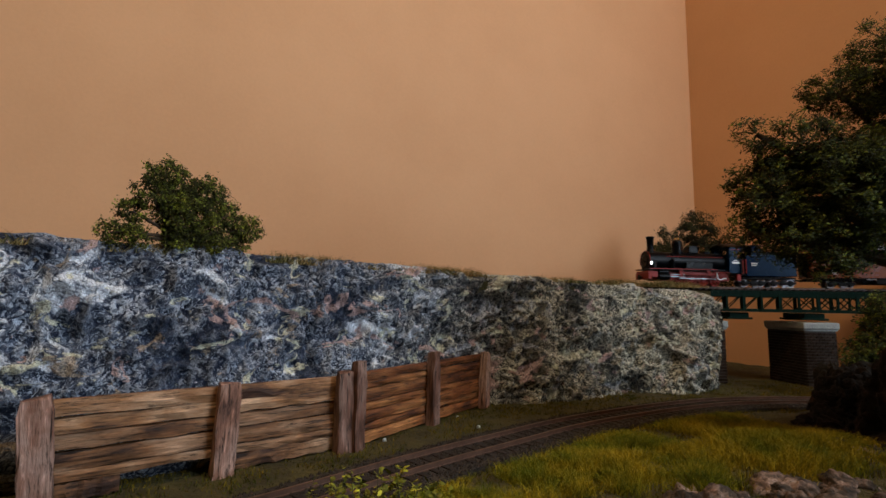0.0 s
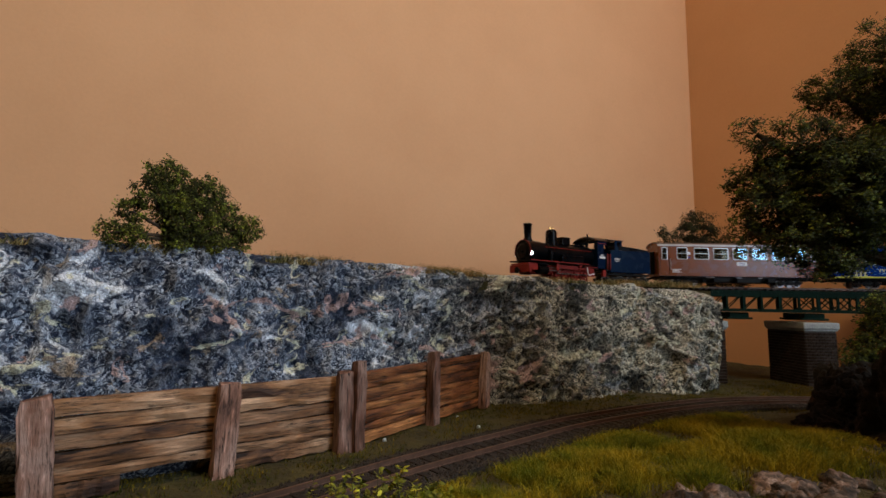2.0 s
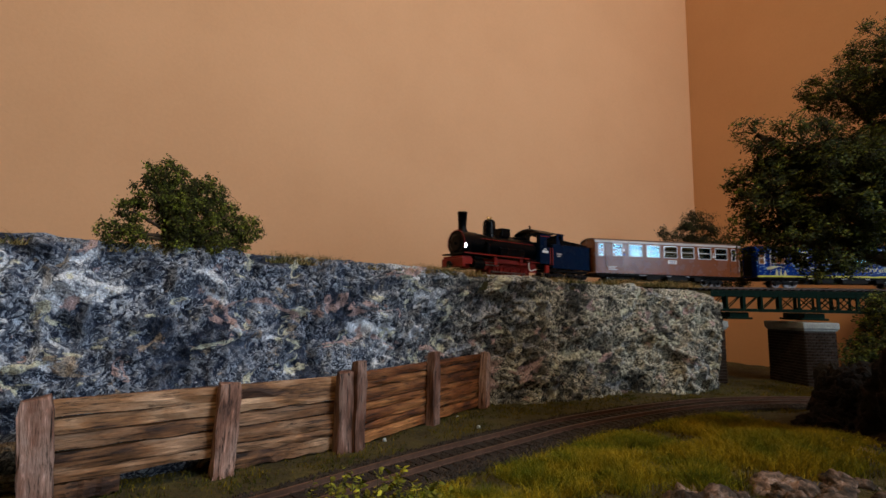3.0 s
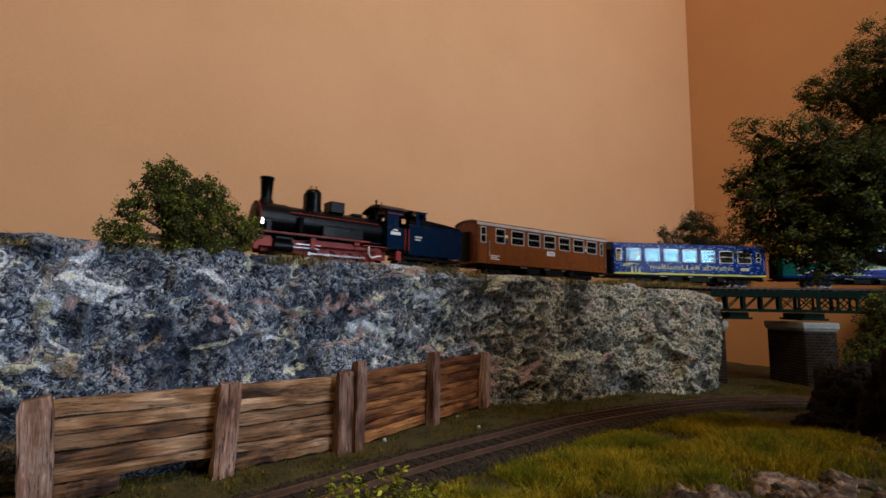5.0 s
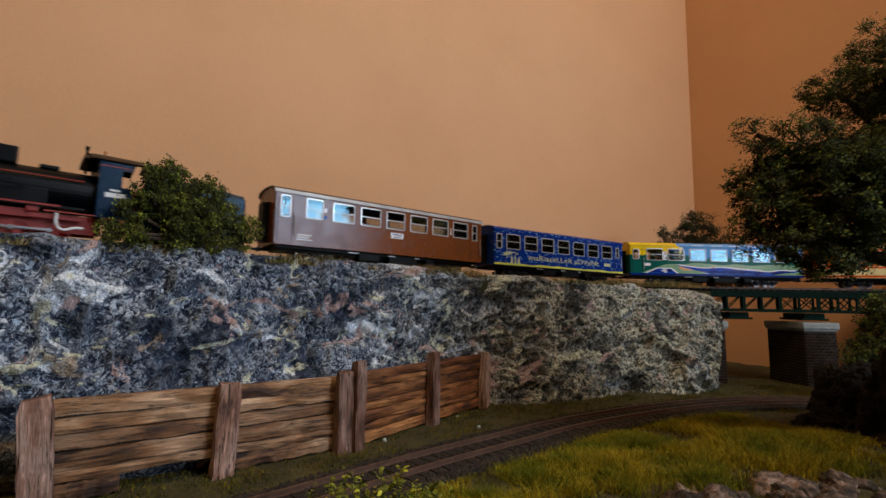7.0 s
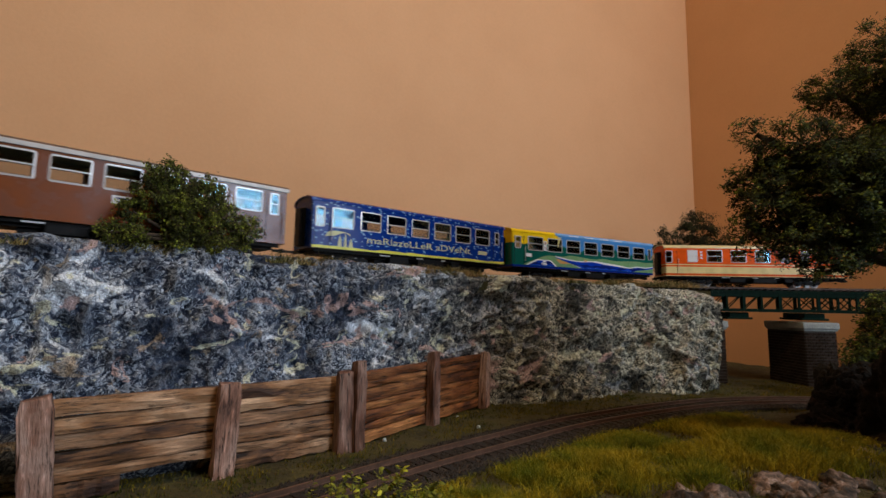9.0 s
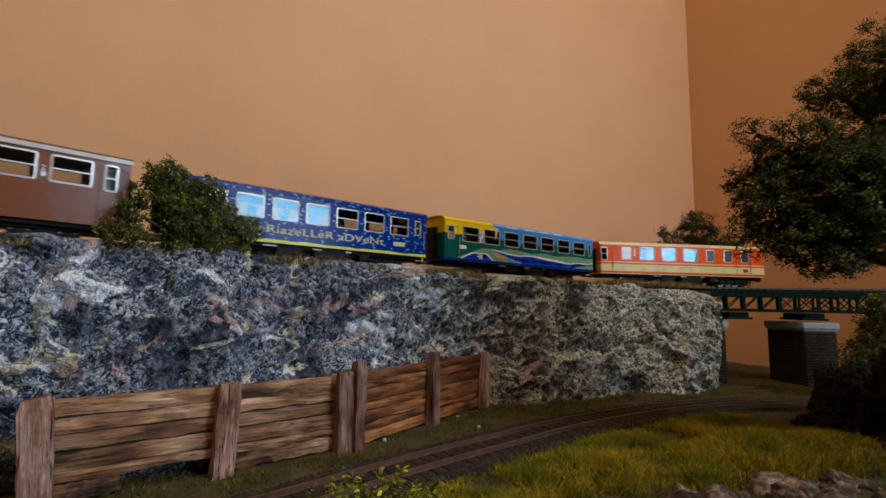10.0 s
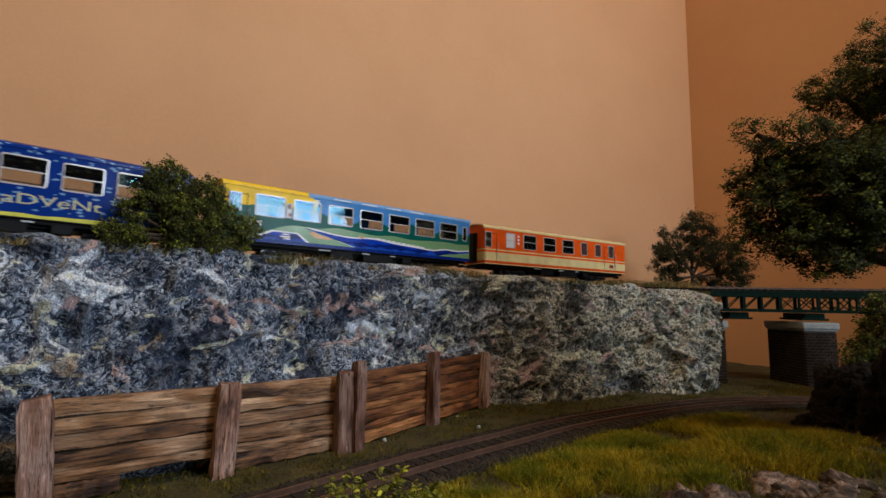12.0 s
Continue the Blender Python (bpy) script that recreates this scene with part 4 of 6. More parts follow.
def low_plant():
    """A leafy little plant close to the camera: stems with small rounded leaves."""
    rnd = random.Random(21)
    root = thing("low_plant", pose(-0.021, 0.166, 0.002), "yellow-green leafy plant at the layout's edge", "plant")
    verts, faces = [], []
    for k in range(34):
        x, y = rnd.uniform(-0.024, 0.024), rnd.uniform(-0.010, 0.012)
        h = rnd.uniform(0.010, 0.0250) * (1 - 0.25 * abs(x) / 0.022)
        top = Vector((x + rnd.uniform(-0.003, 0.003), y + rnd.uniform(-0.003, 0.003), h))
        bm = bmesh.new()
        tube_path(bm, limb_points((x, y, -0.004), top, 0.0008, rnd, 5), 0.00025, 0.00012, 4)
        part("stem", bm, M_TWIG, root)
        for j in range(rnd.randint(12, 20)):
            t = rnd.uniform(0.35, 1.0)
            p = Vector((x, y, 0)).lerp(top, t)
            d = Vector((rnd.gauss(0, 1), rnd.gauss(0, 1), rnd.uniform(-0.1, 0.9))).normalized()
            s = rnd.uniform(0.0013, 0.0024)
            w = d.cross(Vector((rnd.gauss(0, 0.4), rnd.gauss(0, 0.4), 1))).normalized()
            up = w.cross(d)
            i = len(verts)
            verts += [p, p + d * s * 0.5 + w * s * 0.42 + up * 0.0002, p + d * s * 1.1 + w * s * 0.25, p + d * s * 1.35, p + d * s * 1.1 - w * s * 0.25, p + d * s * 0.5 - w * s * 0.42 + up * 0.0002]
            faces.append(tuple(range(i, i + 6)))
    ob = mesh_object("leaves", verts, faces, M_LEAF_FG)
    ob.parent = root
    tagged(ob, kind="stuff")


low_plant()


def pebble(x, y, r, seed):
    rnd = random.Random(seed)
    bm = bmesh.new()
    bmesh.ops.create_icosphere(bm, subdivisions=2, radius=r)
    for v in bm.verts:
        v.co *= rnd.uniform(0.8, 1.15)
    ob = part("pebble", bm, M_CAP, None)
    ob.matrix_world = pose(x, y, ground_z(x, y) + r * 0.5)
    tagged(ob, "small pale stone beside the lower track", "stone", "pale stones by the track")


for k, (x, y) in enumerate(((0.024, 0.306), (-0.002, 0.231), (-0.031, 0.275), (0.012, 0.335))):
    pebble(x, y, 0.0013 - 0.0002 * (k % 2), k)
# ---- train materials ----
def paint(name, c, rough=0.22, grime=0.25):
    m = mat(name, c, rough, 0, 0.4)
    n, l, b = tree_of(m)
    a = noise_node(n, l, 90, 5)
    r = ramp_node(n, ((0.3, tuple(v * (1 - grime) for v in c)), (0.7, tuple(v * (1 + grime * 0.4) for v in c))))
    l.new(a.outputs[0], r.inputs[0])
    l.new(r.outputs[0], b.inputs["Base Color"])
    rr = ramp_node(n, ((0.3, (rough + 0.12,) * 3), (0.7, (rough - 0.05,) * 3)))
    l.new(a.outputs[0], rr.inputs[0])
    l.new(rr.outputs[0], b.inputs["Roughness"])
    return m


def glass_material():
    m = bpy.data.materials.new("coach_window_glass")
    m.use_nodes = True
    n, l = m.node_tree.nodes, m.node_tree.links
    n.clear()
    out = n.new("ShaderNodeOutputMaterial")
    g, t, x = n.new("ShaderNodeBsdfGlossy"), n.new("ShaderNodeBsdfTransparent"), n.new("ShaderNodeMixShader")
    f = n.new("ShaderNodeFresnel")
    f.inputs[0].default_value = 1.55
    # the reflected daylight's cyan is put into the gloss colour; the glass itself is untinted
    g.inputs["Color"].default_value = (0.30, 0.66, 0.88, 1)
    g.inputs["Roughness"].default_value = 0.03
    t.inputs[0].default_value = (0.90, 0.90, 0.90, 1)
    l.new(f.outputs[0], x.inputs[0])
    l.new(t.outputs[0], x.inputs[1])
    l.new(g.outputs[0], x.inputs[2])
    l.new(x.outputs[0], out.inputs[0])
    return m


def layered(name, layers, rough=0.16, speckle=None, spec=0.09):
    """Livery by height: each layer (colour, height, swing, waves per metre, seed, x from, x to) lies below its wavy line."""
    m = mat(name, layers[0][0], rough, 0, spec)
    n, l, b = tree_of(m)
    sep = n.new("ShaderNodeSeparateXYZ")
    l.new(n.new("ShaderNodeTexCoord").outputs["Object"], sep.inputs[0])

    def calc(op, a, c, clamp=False):
        q = n.new("ShaderNodeMath")
        q.operation, q.use_clamp = op, clamp
        for i, v in ((0, a), (1, c)):
            if isinstance(v, (int, float)):
                q.inputs[i].default_value = v
            else:
                l.new(v, q.inputs[i])
        return q.outputs[0]

    col = layers[0][0]
    for c, h, swing, waves, seed, x0, x1 in layers[1:]:
        t = n.new("ShaderNodeTexNoise")
        t.noise_dimensions = "1D"
        t.inputs["Scale"].default_value, t.inputs["Detail"].default_value = 1.0, 1.0
        l.new(calc("ADD", calc("MULTIPLY", sep.outputs["X"], waves), seed), t.inputs["W"])
        edge = calc("ADD", calc("MULTIPLY", calc("SUBTRACT", t.outputs[0], 0.5), swing * 2), h)
        f = calc("MULTIPLY", calc("SUBTRACT", edge, sep.outputs["Z"]), 5000, True)
        if x0 is not None:
            f = calc("MULTIPLY", f, calc("MULTIPLY", calc("SUBTRACT", sep.outputs["X"], x0), 5000, True))
        if x1 is not None:
            f = calc("MULTIPLY", f, calc("MULTIPLY", calc("SUBTRACT", x1, sep.outputs["X"]), 5000, True))
        col = mix_node(n, l, f, col, c)
    if speckle:
        v = n.new("ShaderNodeTexVoronoi")
        v.inputs["Scale"].default_value = 330
        mp = n.new("ShaderNodeMapping")
        mp.inputs["Scale"].default_value = (0.8, 1, 1.5)
        l.new(n.new("ShaderNodeTexCoord").outputs["Object"], mp.inputs["Vector"])
        l.new(mp.outputs[0], v.inputs["Vector"])
        sf = calc("MULTIPLY", calc("LESS_THAN", v.outputs["Distance"], 0.27), calc("GREATER_THAN", sep.outputs["Z"], 0.0135))
        col = mix_node(n, l, sf, col, speckle)
    g = noise_node(n, l, 120, 4)
    gr = ramp_node(n, ((0.3, (0.82, 0.82, 0.82)), (0.7, (1.05, 1.05, 1.05))))
    l.new(g.outputs[0], gr.inputs[0])
    col = mix_node(n, l, 1.0, col, gr.outputs[0], "MULTIPLY")
    l.new(col, b.inputs["Base Color"])
    return m


BLUE, BLUE_DK = (0.002, 0.028, 0.20), (0.002, 0.010, 0.07)
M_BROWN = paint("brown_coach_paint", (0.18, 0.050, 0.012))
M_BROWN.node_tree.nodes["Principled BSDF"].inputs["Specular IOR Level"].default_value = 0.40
# blue of the reflected daylight painted into the sheen of the brown paint
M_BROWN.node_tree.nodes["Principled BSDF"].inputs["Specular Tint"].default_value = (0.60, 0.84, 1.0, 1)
M_BLUE = layered("night_blue_livery_with_snow", [(BLUE,), ((0.62, 0.62, 0.10), 0.0125, 0.0012, 55, 2.0, None, None), (BLUE_DK, 0.0108, 0.0, 1, 0, None, None)], speckle=(0.16, 0.32, 0.55), spec=0.10)
M_BLUE_PLAIN = paint("night_blue_paint", BLUE)
M_BLUE_PLAIN.node_tree.nodes["Principled BSDF"].inputs["Specular IOR Level"].default_value = 0.10
SKY, YEL, GREEN, MEADOW, LAKE = (0.055, 0.23, 0.56), (0.85, 0.56, 0.010), (0.004, 0.095, 0.075), (0.16, 0.32, 0.15), (0.003, 0.040, 0.40)
M_YELLOW = layered("picture_livery_sky_and_mountains", [
    (SKY,), (YEL, 1.0, 0, 1, 0, None, -0.040), (GREEN, 0.0315, 0.0080, 70, 4.2, None, None), ((0.004, 0.022, 0.19), 0.0126, 0.0, 1, 0, None, None)])
M_MEADOW = paint("painted_meadow_green", MEADOW)
M_LAKE = layered("painted_lake_blue", [(LAKE,), ((0.003, 0.015, 0.15), 0.0165, 0.0035, 60, 3.3, None, None), ((0.010, 0.060, 0.42), 0.0140, 0.0030, 90, 8.8, None, None)])
M_DUSK = paint("painted_pale_orange", (0.62, 0.30, 0.10))
M_YROOF = layered("yellow_and_blue_roof_paint", [((0.16, 0.36, 0.68),), (YEL, 1.0, 0, 1, 0, None, -0.043)])
ORANGE, CREAM = (0.80, 0.105, 0.012), (0.72, 0.60, 0.30)
M_ORANGE = layered("orange_and_cream_livery", [(ORANGE,), (CREAM, 0.0232, 0, 1, 0, None, None), (ORANGE, 0.0222, 0, 1, 0, None, None), (CREAM, 0.0205, 0, 1, 0, None, None), ((0.62, 0.09, 0.015), 0.0134, 0, 1, 0, None, None), (CREAM, 0.0112, 0, 1, 0, None, None)])
M_CREAM = paint("cream_roof_paint", CREAM)
M_GREYROOF = paint("grey_brown_roof_paint", (0.10, 0.065, 0.05), 0.45)
M_PALE = paint("pale_grey_gutter_paint", (0.50, 0.48, 0.47), 0.3)
M_TRIM = mat("white_metal_window_trim", (0.50, 0.50, 0.50), 0.3, 0.3)
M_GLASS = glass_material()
M_FROST = mat("frosted_white_pane", (0.70, 0.70, 0.72), 0.25)
M_SMOKED = mat("dark_ventilated_pane", (0.05, 0.035, 0.035), 0.2)
M_UNDER = paint("black_underframe_paint", (0.006, 0.006, 0.0065), 0.5)
M_UNDER.node_tree.nodes["Principled BSDF"].inputs["Specular IOR Level"].default_value = 0.12
M_SEAT = noisy("brown_coach_seat", (0.12, 0.05, 0.03), (0.18, 0.08, 0.05), 150, 0.8)
M_INNER = noisy("pale_brown_coach_lining", (0.24, 0.15, 0.09), (0.30, 0.19, 0.12), 100, 0.7)
M_WHEEL = mat("dull_wheel_steel", (0.20, 0.20, 0.21), 0.32, 1.0)
M_LOCO = paint("blue_black_locomotive_paint", (0.0012, 0.0020, 0.0032), 0.28, 0.3)
M_LOCO.node_tree.nodes["Principled BSDF"].inputs["Specular IOR Level"].default_value = 0.10
# black tender and cab paint; the window's blue reflection is put into base and sheen
M_TENDER = paint("black_tender_paint_with_blue_sheen", (0.0010, 0.0100, 0.034), 0.22, 0.3)
M_TENDER.node_tree.nodes["Principled BSDF"].inputs["Specular IOR Level"].default_value = 0.15
M_TENDER.node_tree.nodes["Principled BSDF"].inputs["Specular Tint"].default_value = (0.55, 0.80, 1.0, 1)
M_RED = paint("red_frame_paint", (0.24, 0.010, 0.005), 0.5)
M_BRASS = mat("brass", (0.75, 0.52, 0.18), 0.25, 1.0)
M_WHITE = mat("white_lettering", (0.72, 0.74, 0.76), 0.5)
M_GOLD = mat("pale_yellow_lettering", (0.46, 0.47, 0.26), 0.5)
M_COAL = noisy("coal", (0.006, 0.006, 0.006), (0.02, 0.02, 0.02), 300, 0.6, bump=1.0, dist=0.001)
M_LAMP = mat("lit_headlamp", (0.9, 0.95, 1.0), 0.3)
_b = M_LAMP.node_tree.nodes["Principled BSDF"]
_b.inputs["Emission Color"].default_value = (0.80, 0.90, 1.0, 1)
_b.inputs["Emission Strength"].default_value = 25.0

SPEED, ACC = 0.08153, -0.000102
HW, TOPZ, BASEZ = 0.0148, 0.0445, 0.0105
WHEEL_R = 0.0044
ROLLING = []      # (wheelset, place in its parent, radius)
COACHES = []      # (vehicle, s at the start, pivot distance)


def lettering(words, size, x, z, parent, material, name="lettering", width=None):
    """Flat letters on the near side of a coach."""
    cu = bpy.data.curves.new(name, "FONT")
    cu.body, cu.size, cu.extrude = words, size, 0.00008
    tmp = bpy.data.objects.new(name, cu)
    scene.collection.objects.link(tmp)
    bpy.context.view_layer.update()
    me = bpy.data.meshes.new_from_object(tmp.evaluated_get(bpy.context.evaluated_depsgraph_get()))
    bpy.data.objects.remove(tmp)
    me.materials.clear()
    me.materials.append(material)
    me.name = name
    ob = new(name, me)
    ob.parent = parent
    w = max(v.co.x for v in me.vertices)
    k = width / w if width else 1.0
    for v in me.vertices:
        v.co.x *= k
    ob.matrix_basis = pose(x, -HW - 0.0001, z, 90, 0, 0)
    return ob


def opening_wall(x0, x1, z0, z1, y, thick, holes):
    """One wall in the x-z plane with rectangular holes (x0, x1, z0, z1), as one closed mesh."""
    xs = sorted({round(v, 6) for v in (x0, x1, *[h[0] for h in holes], *[h[1] for h in holes])})
    zs = sorted({round(v, 6) for v in (z0, z1, *[h[2] for h in holes], *[h[3] for h in holes])})
    def solid(i, j):
        if i < 0 or j < 0 or i >= len(xs) - 1 or j >= len(zs) - 1:
            return False
        cx, cz = (xs[i] + xs[i + 1]) / 2, (zs[j] + zs[j + 1]) / 2
        return not any(a < cx < b and c < cz < d for a, b, c, d in holes)
    bm = bmesh.new()
    vs = {(i, j, k): bm.verts.new((x, y + (thick / 2 if k else -thick / 2), z)) for i, x in enumerate(xs) for j, z in enumerate(zs) for k in (0, 1)}
    for i in range(len(xs) - 1):
        for j in range(len(zs) - 1):
            if not solid(i, j):
                continue
            bm.faces.new([vs[i, j, 0], vs[i + 1, j, 0], vs[i + 1, j + 1, 0], vs[i, j + 1, 0]])
            bm.faces.new([vs[i, j, 1], vs[i, j + 1, 1], vs[i + 1, j + 1, 1], vs[i + 1, j, 1]])
            for di, dj, p, q in ((-1, 0, (i, j), (i, j + 1)), (1, 0, (i + 1, j + 1), (i + 1, j)), (0, -1, (i + 1, j), (i, j)), (0, 1, (i, j + 1), (i + 1, j + 1))):
                if not solid(i + di, j + dj):
                    bm.faces.new([vs[*p, 0], vs[*q, 0], vs[*q, 1], vs[*p, 1]])
    bmesh.ops.delete(bm, geom=[v for v in bm.verts if not v.link_faces], context="VERTS")
    bmesh.ops.recalc_face_normals(bm, faces=bm.faces[:])
    return bm


def frame_mesh(w, h, bar, sash=True, round_=0.0011):
    """A rounded window frame, 0.35 mm proud, with a bar across the middle."""
    def ring(ww, hh, r, y):
        pts = []
        for cx, cz, a0 in ((ww / 2 - r, hh / 2 - r, 0), (-ww / 2 + r, hh / 2 - r, 90), (-ww / 2 + r, -hh / 2 + r, 180), (ww / 2 - r, -hh / 2 + r, 270)):
            for k in range(4):
                t = radians(a0 + 30 * k)
                pts.append((cx + r * math.cos(t), y, cz + r * math.sin(t)))
        return pts
    bm = bmesh.new()
    o, i = (w, h, round_), (w - 2 * bar, h - 2 * bar, round_ * 0.6)
    loft(bm, [ring(*i, 0.0004), ring(*i, -0.00035), ring(*o, -0.0003), ring(*o, 0.0004)])
    if sash:
        box(bm, 0, 0, 0.0, w - 2 * bar, 0.0005, bar * 0.8)
    bmesh.ops.recalc_face_normals(bm, faces=bm.faces[:])
    me = bpy.data.meshes.new("window")
    bm.to_mesh(me)
    bm.free()
    me.materials.append(M_TRIM)
    return me


def bogie(parent, x):
    bm = bmesh.new()
    for sy in (-1, 1):
        box(bm, 0, sy * 0.0085, 0.0048, 0.026, 0.0018, 0.0022, bevel=0.0004)
        for sx in (-1, 1):
            box(bm, sx * 0.0085, sy * 0.0088, 0.0045, 0.0048, 0.0022, 0.0036, bevel=0.0005)
        box(bm, 0, sy * 0.009, 0.0042, 0.0065, 0.002, 0.0034, bevel=0.0005)
    box(bm, 0, 0, 0.0058, 0.007, 0.018, 0.0022)
    bg = part("bogie", bm, M_UNDER, parent)
    bg.matrix_basis = pose(x, 0, 0)
    for sx in (-1, 1):
        bm = bmesh.new()
        for sy in (-1, 1):
            cyl(bm, (0, sy * 0.0044, 0), (0, sy * 0.0062, 0), WHEEL_R, n=24, mi=0)
            cyl(bm, (0, sy * 0.0062, 0), (0, sy * 0.0064, 0), WHEEL_R * 0.72, n=20, mi=1)
            box(bm, 0, sy * 0.0065, 0, WHEEL_R * 1.3, 0.0003, 0.0006, mi=0)
        cyl(bm, (0, -0.0066, 0), (0, 0.0066, 0), 0.0008, n=8, mi=1)
        ws = part("wheelset", bm, (M_WHEEL, M_UNDER), bg, "steel wheelset")
        ROLLING.append((ws, (sx * 0.0085, 0, WHEEL_R), WHEEL_R))


def coach(length, s0, side, roof, end, gutter, windows, label, doors=(), roof_rise=0.0045, TOPZ=0.0412, bar=0.00062):
    """windows: (centre, width, z0, z1, pane material, sash)."""
    root = thing("passenger_coach", Matrix(), label, "train coach", "coaches of the train")
    h = length / 2
    holes = [(c - w / 2, c + w / 2, z0, z1) for c, w, z0, z1, _, _ in windows]
    part("side_wall", opening_wall(-h, h, BASEZ, TOPZ - 0.0003, -HW + 0.0004, 0.0008, holes), side, root)
    part("side_wall", opening_wall(-h, h, BASEZ, TOPZ - 0.0003, HW - 0.0004, 0.0008, holes), side, root)
    # roof with rolled eaves
    prof = []
    for k in range(17):
        t = math.pi * k / 16
        y = -math.cos(t)
        prof.append((y * (HW + 0.0003), TOPZ - 0.0008 + roof_rise * (math.sin(t) ** 0.75)))
    bm = bmesh.new()
    inner = [(y * 0.94, z - 0.0008) for y, z in prof]
    rings = []
    for x in (-h - 0.0012, h + 0.0012):
        rings.append([(x, y, z) for y, z in prof] + [(x, y, z) for y, z in inner[::-1]])
    loft(bm, rings, cap=True)
    part("roof", bm, roof, root, smooth=False)
    if gutter:
        bm = bmesh.new()
        for sy in (-1, 1):
            box(bm, 0, sy * (HW + 0.0004), TOPZ - 0.0009, length + 0.0026, 0.0007, 0.0022, bevel=0.0002)
        part("gutter", bm, gutter, root, "pale roof edge")
    for sx in (-1, 1):
        bm = bmesh.new()
        out = [(-HW + 0.0008, BASEZ), (HW - 0.0008, BASEZ)] + [(y * 0.93, z - 0.0009) for y, z in prof[::-1]]
        m4 = Matrix(((0, 1, 0, 0), (1, 0, 0, 0), (0, 0, 1, 0), (0, 0, 0, 1)))
        prism(bm, out, sx * h - 0.0004, sx * h + 0.0004)
        bm.transform(m4)
        bmesh.ops.recalc_face_normals(bm, faces=bm.faces[:])
        part("end_wall", bm, end, root)
        bm = bmesh.new()
        box(bm, sx * (h + 0.0012), 0, 0.0245, 0.0016, 0.0105, 0.025, bevel=0.0008)
        for k in range(3):
            box(bm, sx * (h + 0.0024 + 0.0008 * k), 0, 0.0245, 0.0004, 0.0095 - 0.0006 * k, 0.024, bevel=0.0001)
        part("gangway", bm, M_UNDER, root, "black gangway bellows")
        bm = bmesh.new()
        box(bm, sx * (h + 0.004), 0, 0.0078, 0.010, 0.0016, 0.0016, bevel=0.0003)
        box(bm, sx * (h + 0.0045), 0, 0.0078, 0.0014, 0.0055, 0.0026, bevel=0.0003)
        part("coupler", bm, M_UNDER, root)
    part("floor", a_box(0, 0, BASEZ + 0.0006, length - 0.002, 2 * HW - 0.002, 0.0012), M_INNER, root)
    bm = bmesh.new()
    for sy in (-1, 1):
        box(bm, 0, sy * 0.0115, 0.0095, length - 0.004, 0.0016, 0.0022, bevel=0.0003)
    box(bm, 0, 0, 0.0086, length - 0.01, 0.018, 0.0030)
    box(bm, 0, 0, 0.0060, 0.070, 0.012, 0.0040)
    part("underframe", bm, M_UNDER, root)
    for x, w, z in ((-0.018, 0.016, 0.0045), (0.010, 0.024, 0.005), (0.034, 0.008, 0.0042)):
        part("equipment_box", a_box(x, -0.0095, 0.0095 - z / 2 - 0.0005, w, 0.006, z, bevel=0.0005), M_UNDER, root)
    for c, w, z in ((-0.03, 0.008, 0.0093), (0.0, 0.006, 0.0093), (0.022, 0.004, 0.0093)):
        part("underframe_lettering", a_box(c, -0.0124, z, w, 0.0002, 0.0008), M_WHITE, root, "white unreadable lettering bar")
    # seats, in pairs
    for i in range(int(length / 0.0105) - 3):
        for sy in (-1, 1):
            x = -h + 0.022 + i * 0.0105
            bm = box(bmesh.new(), x, sy * 0.0085, BASEZ + 0.0085, 0.0012, 0.0095, 0.0135, bevel=0.0003)
            box(bm, x + (0.0025 if i % 2 else -0.0025), sy * 0.0085, BASEZ + 0.0045, 0.0042, 0.0095, 0.0022, bevel=0.0003)
            part("seat", bm, M_SEAT, root)
    cache = {}
    for sy in (-1, 1):
        for c, w, z0, z1, pane, sash in windows:
            key = (round(w, 5), round(z1 - z0, 5), sash)
            if key not in cache:
                pm = bpy.data.meshes.new("pane")
                a_bm = a_box(0, 0.0002, 0, w - 0.0008, 0.0002, z1 - z0 - 0.0008)
                a_bm.to_mesh(pm)
                a_bm.free()
                cache[key] = (frame_mesh(w + 0.0006, z1 - z0 + 0.0006, bar, sash), {}, pm)
            fm, panes, pm = cache[key]
            wd = share("window", fm, pose(c, sy * (HW - 0.0001), (z0 + z1) / 2, 0, 0, 0 if sy < 0 else 180), root)
            if pane.name not in panes:
                q = pm.copy()
                q.materials.append(pane)
                panes[pane.name] = q
            share("pane", panes[pane.name], Matrix(), wd)
    for x0, x1 in doors:
        for sy in (-1, 1):
            bm = bmesh.new()
            for x in (x0, x1):
                box(bm, x, sy * HW, (BASEZ + TOPZ - 0.004) / 2 + 0.0005, 0.00035, 0.0003, TOPZ - BASEZ - 0.006)
            box(bm, (x0 + x1) / 2, sy * HW, TOPZ - 0.0052, x1 - x0, 0.0003, 0.00035)
            dr = part("door", bm, M_UNDER, root, "door with dark shut lines")
            part("handrail", a_cyl((x1 + 0.0012, sy * (HW + 0.0009), 0.016), (x1 + 0.0012, sy * (HW + 0.0009), 0.029), 0.00022, n=6), M_TRIM, dr)
    for x in (-0.055, 0.055):
        bogie(root, x)
    COACHES.append((root, s0, 0.055))
    return root


def bars(parent, rows, material, name="lettering_bar", label="unreadable lettering as a bar"):
    for x, z, w, hgt in rows:
        part(name, a_box(x, -HW - 0.0001, z, w, 0.00018, hgt), material, parent, label)


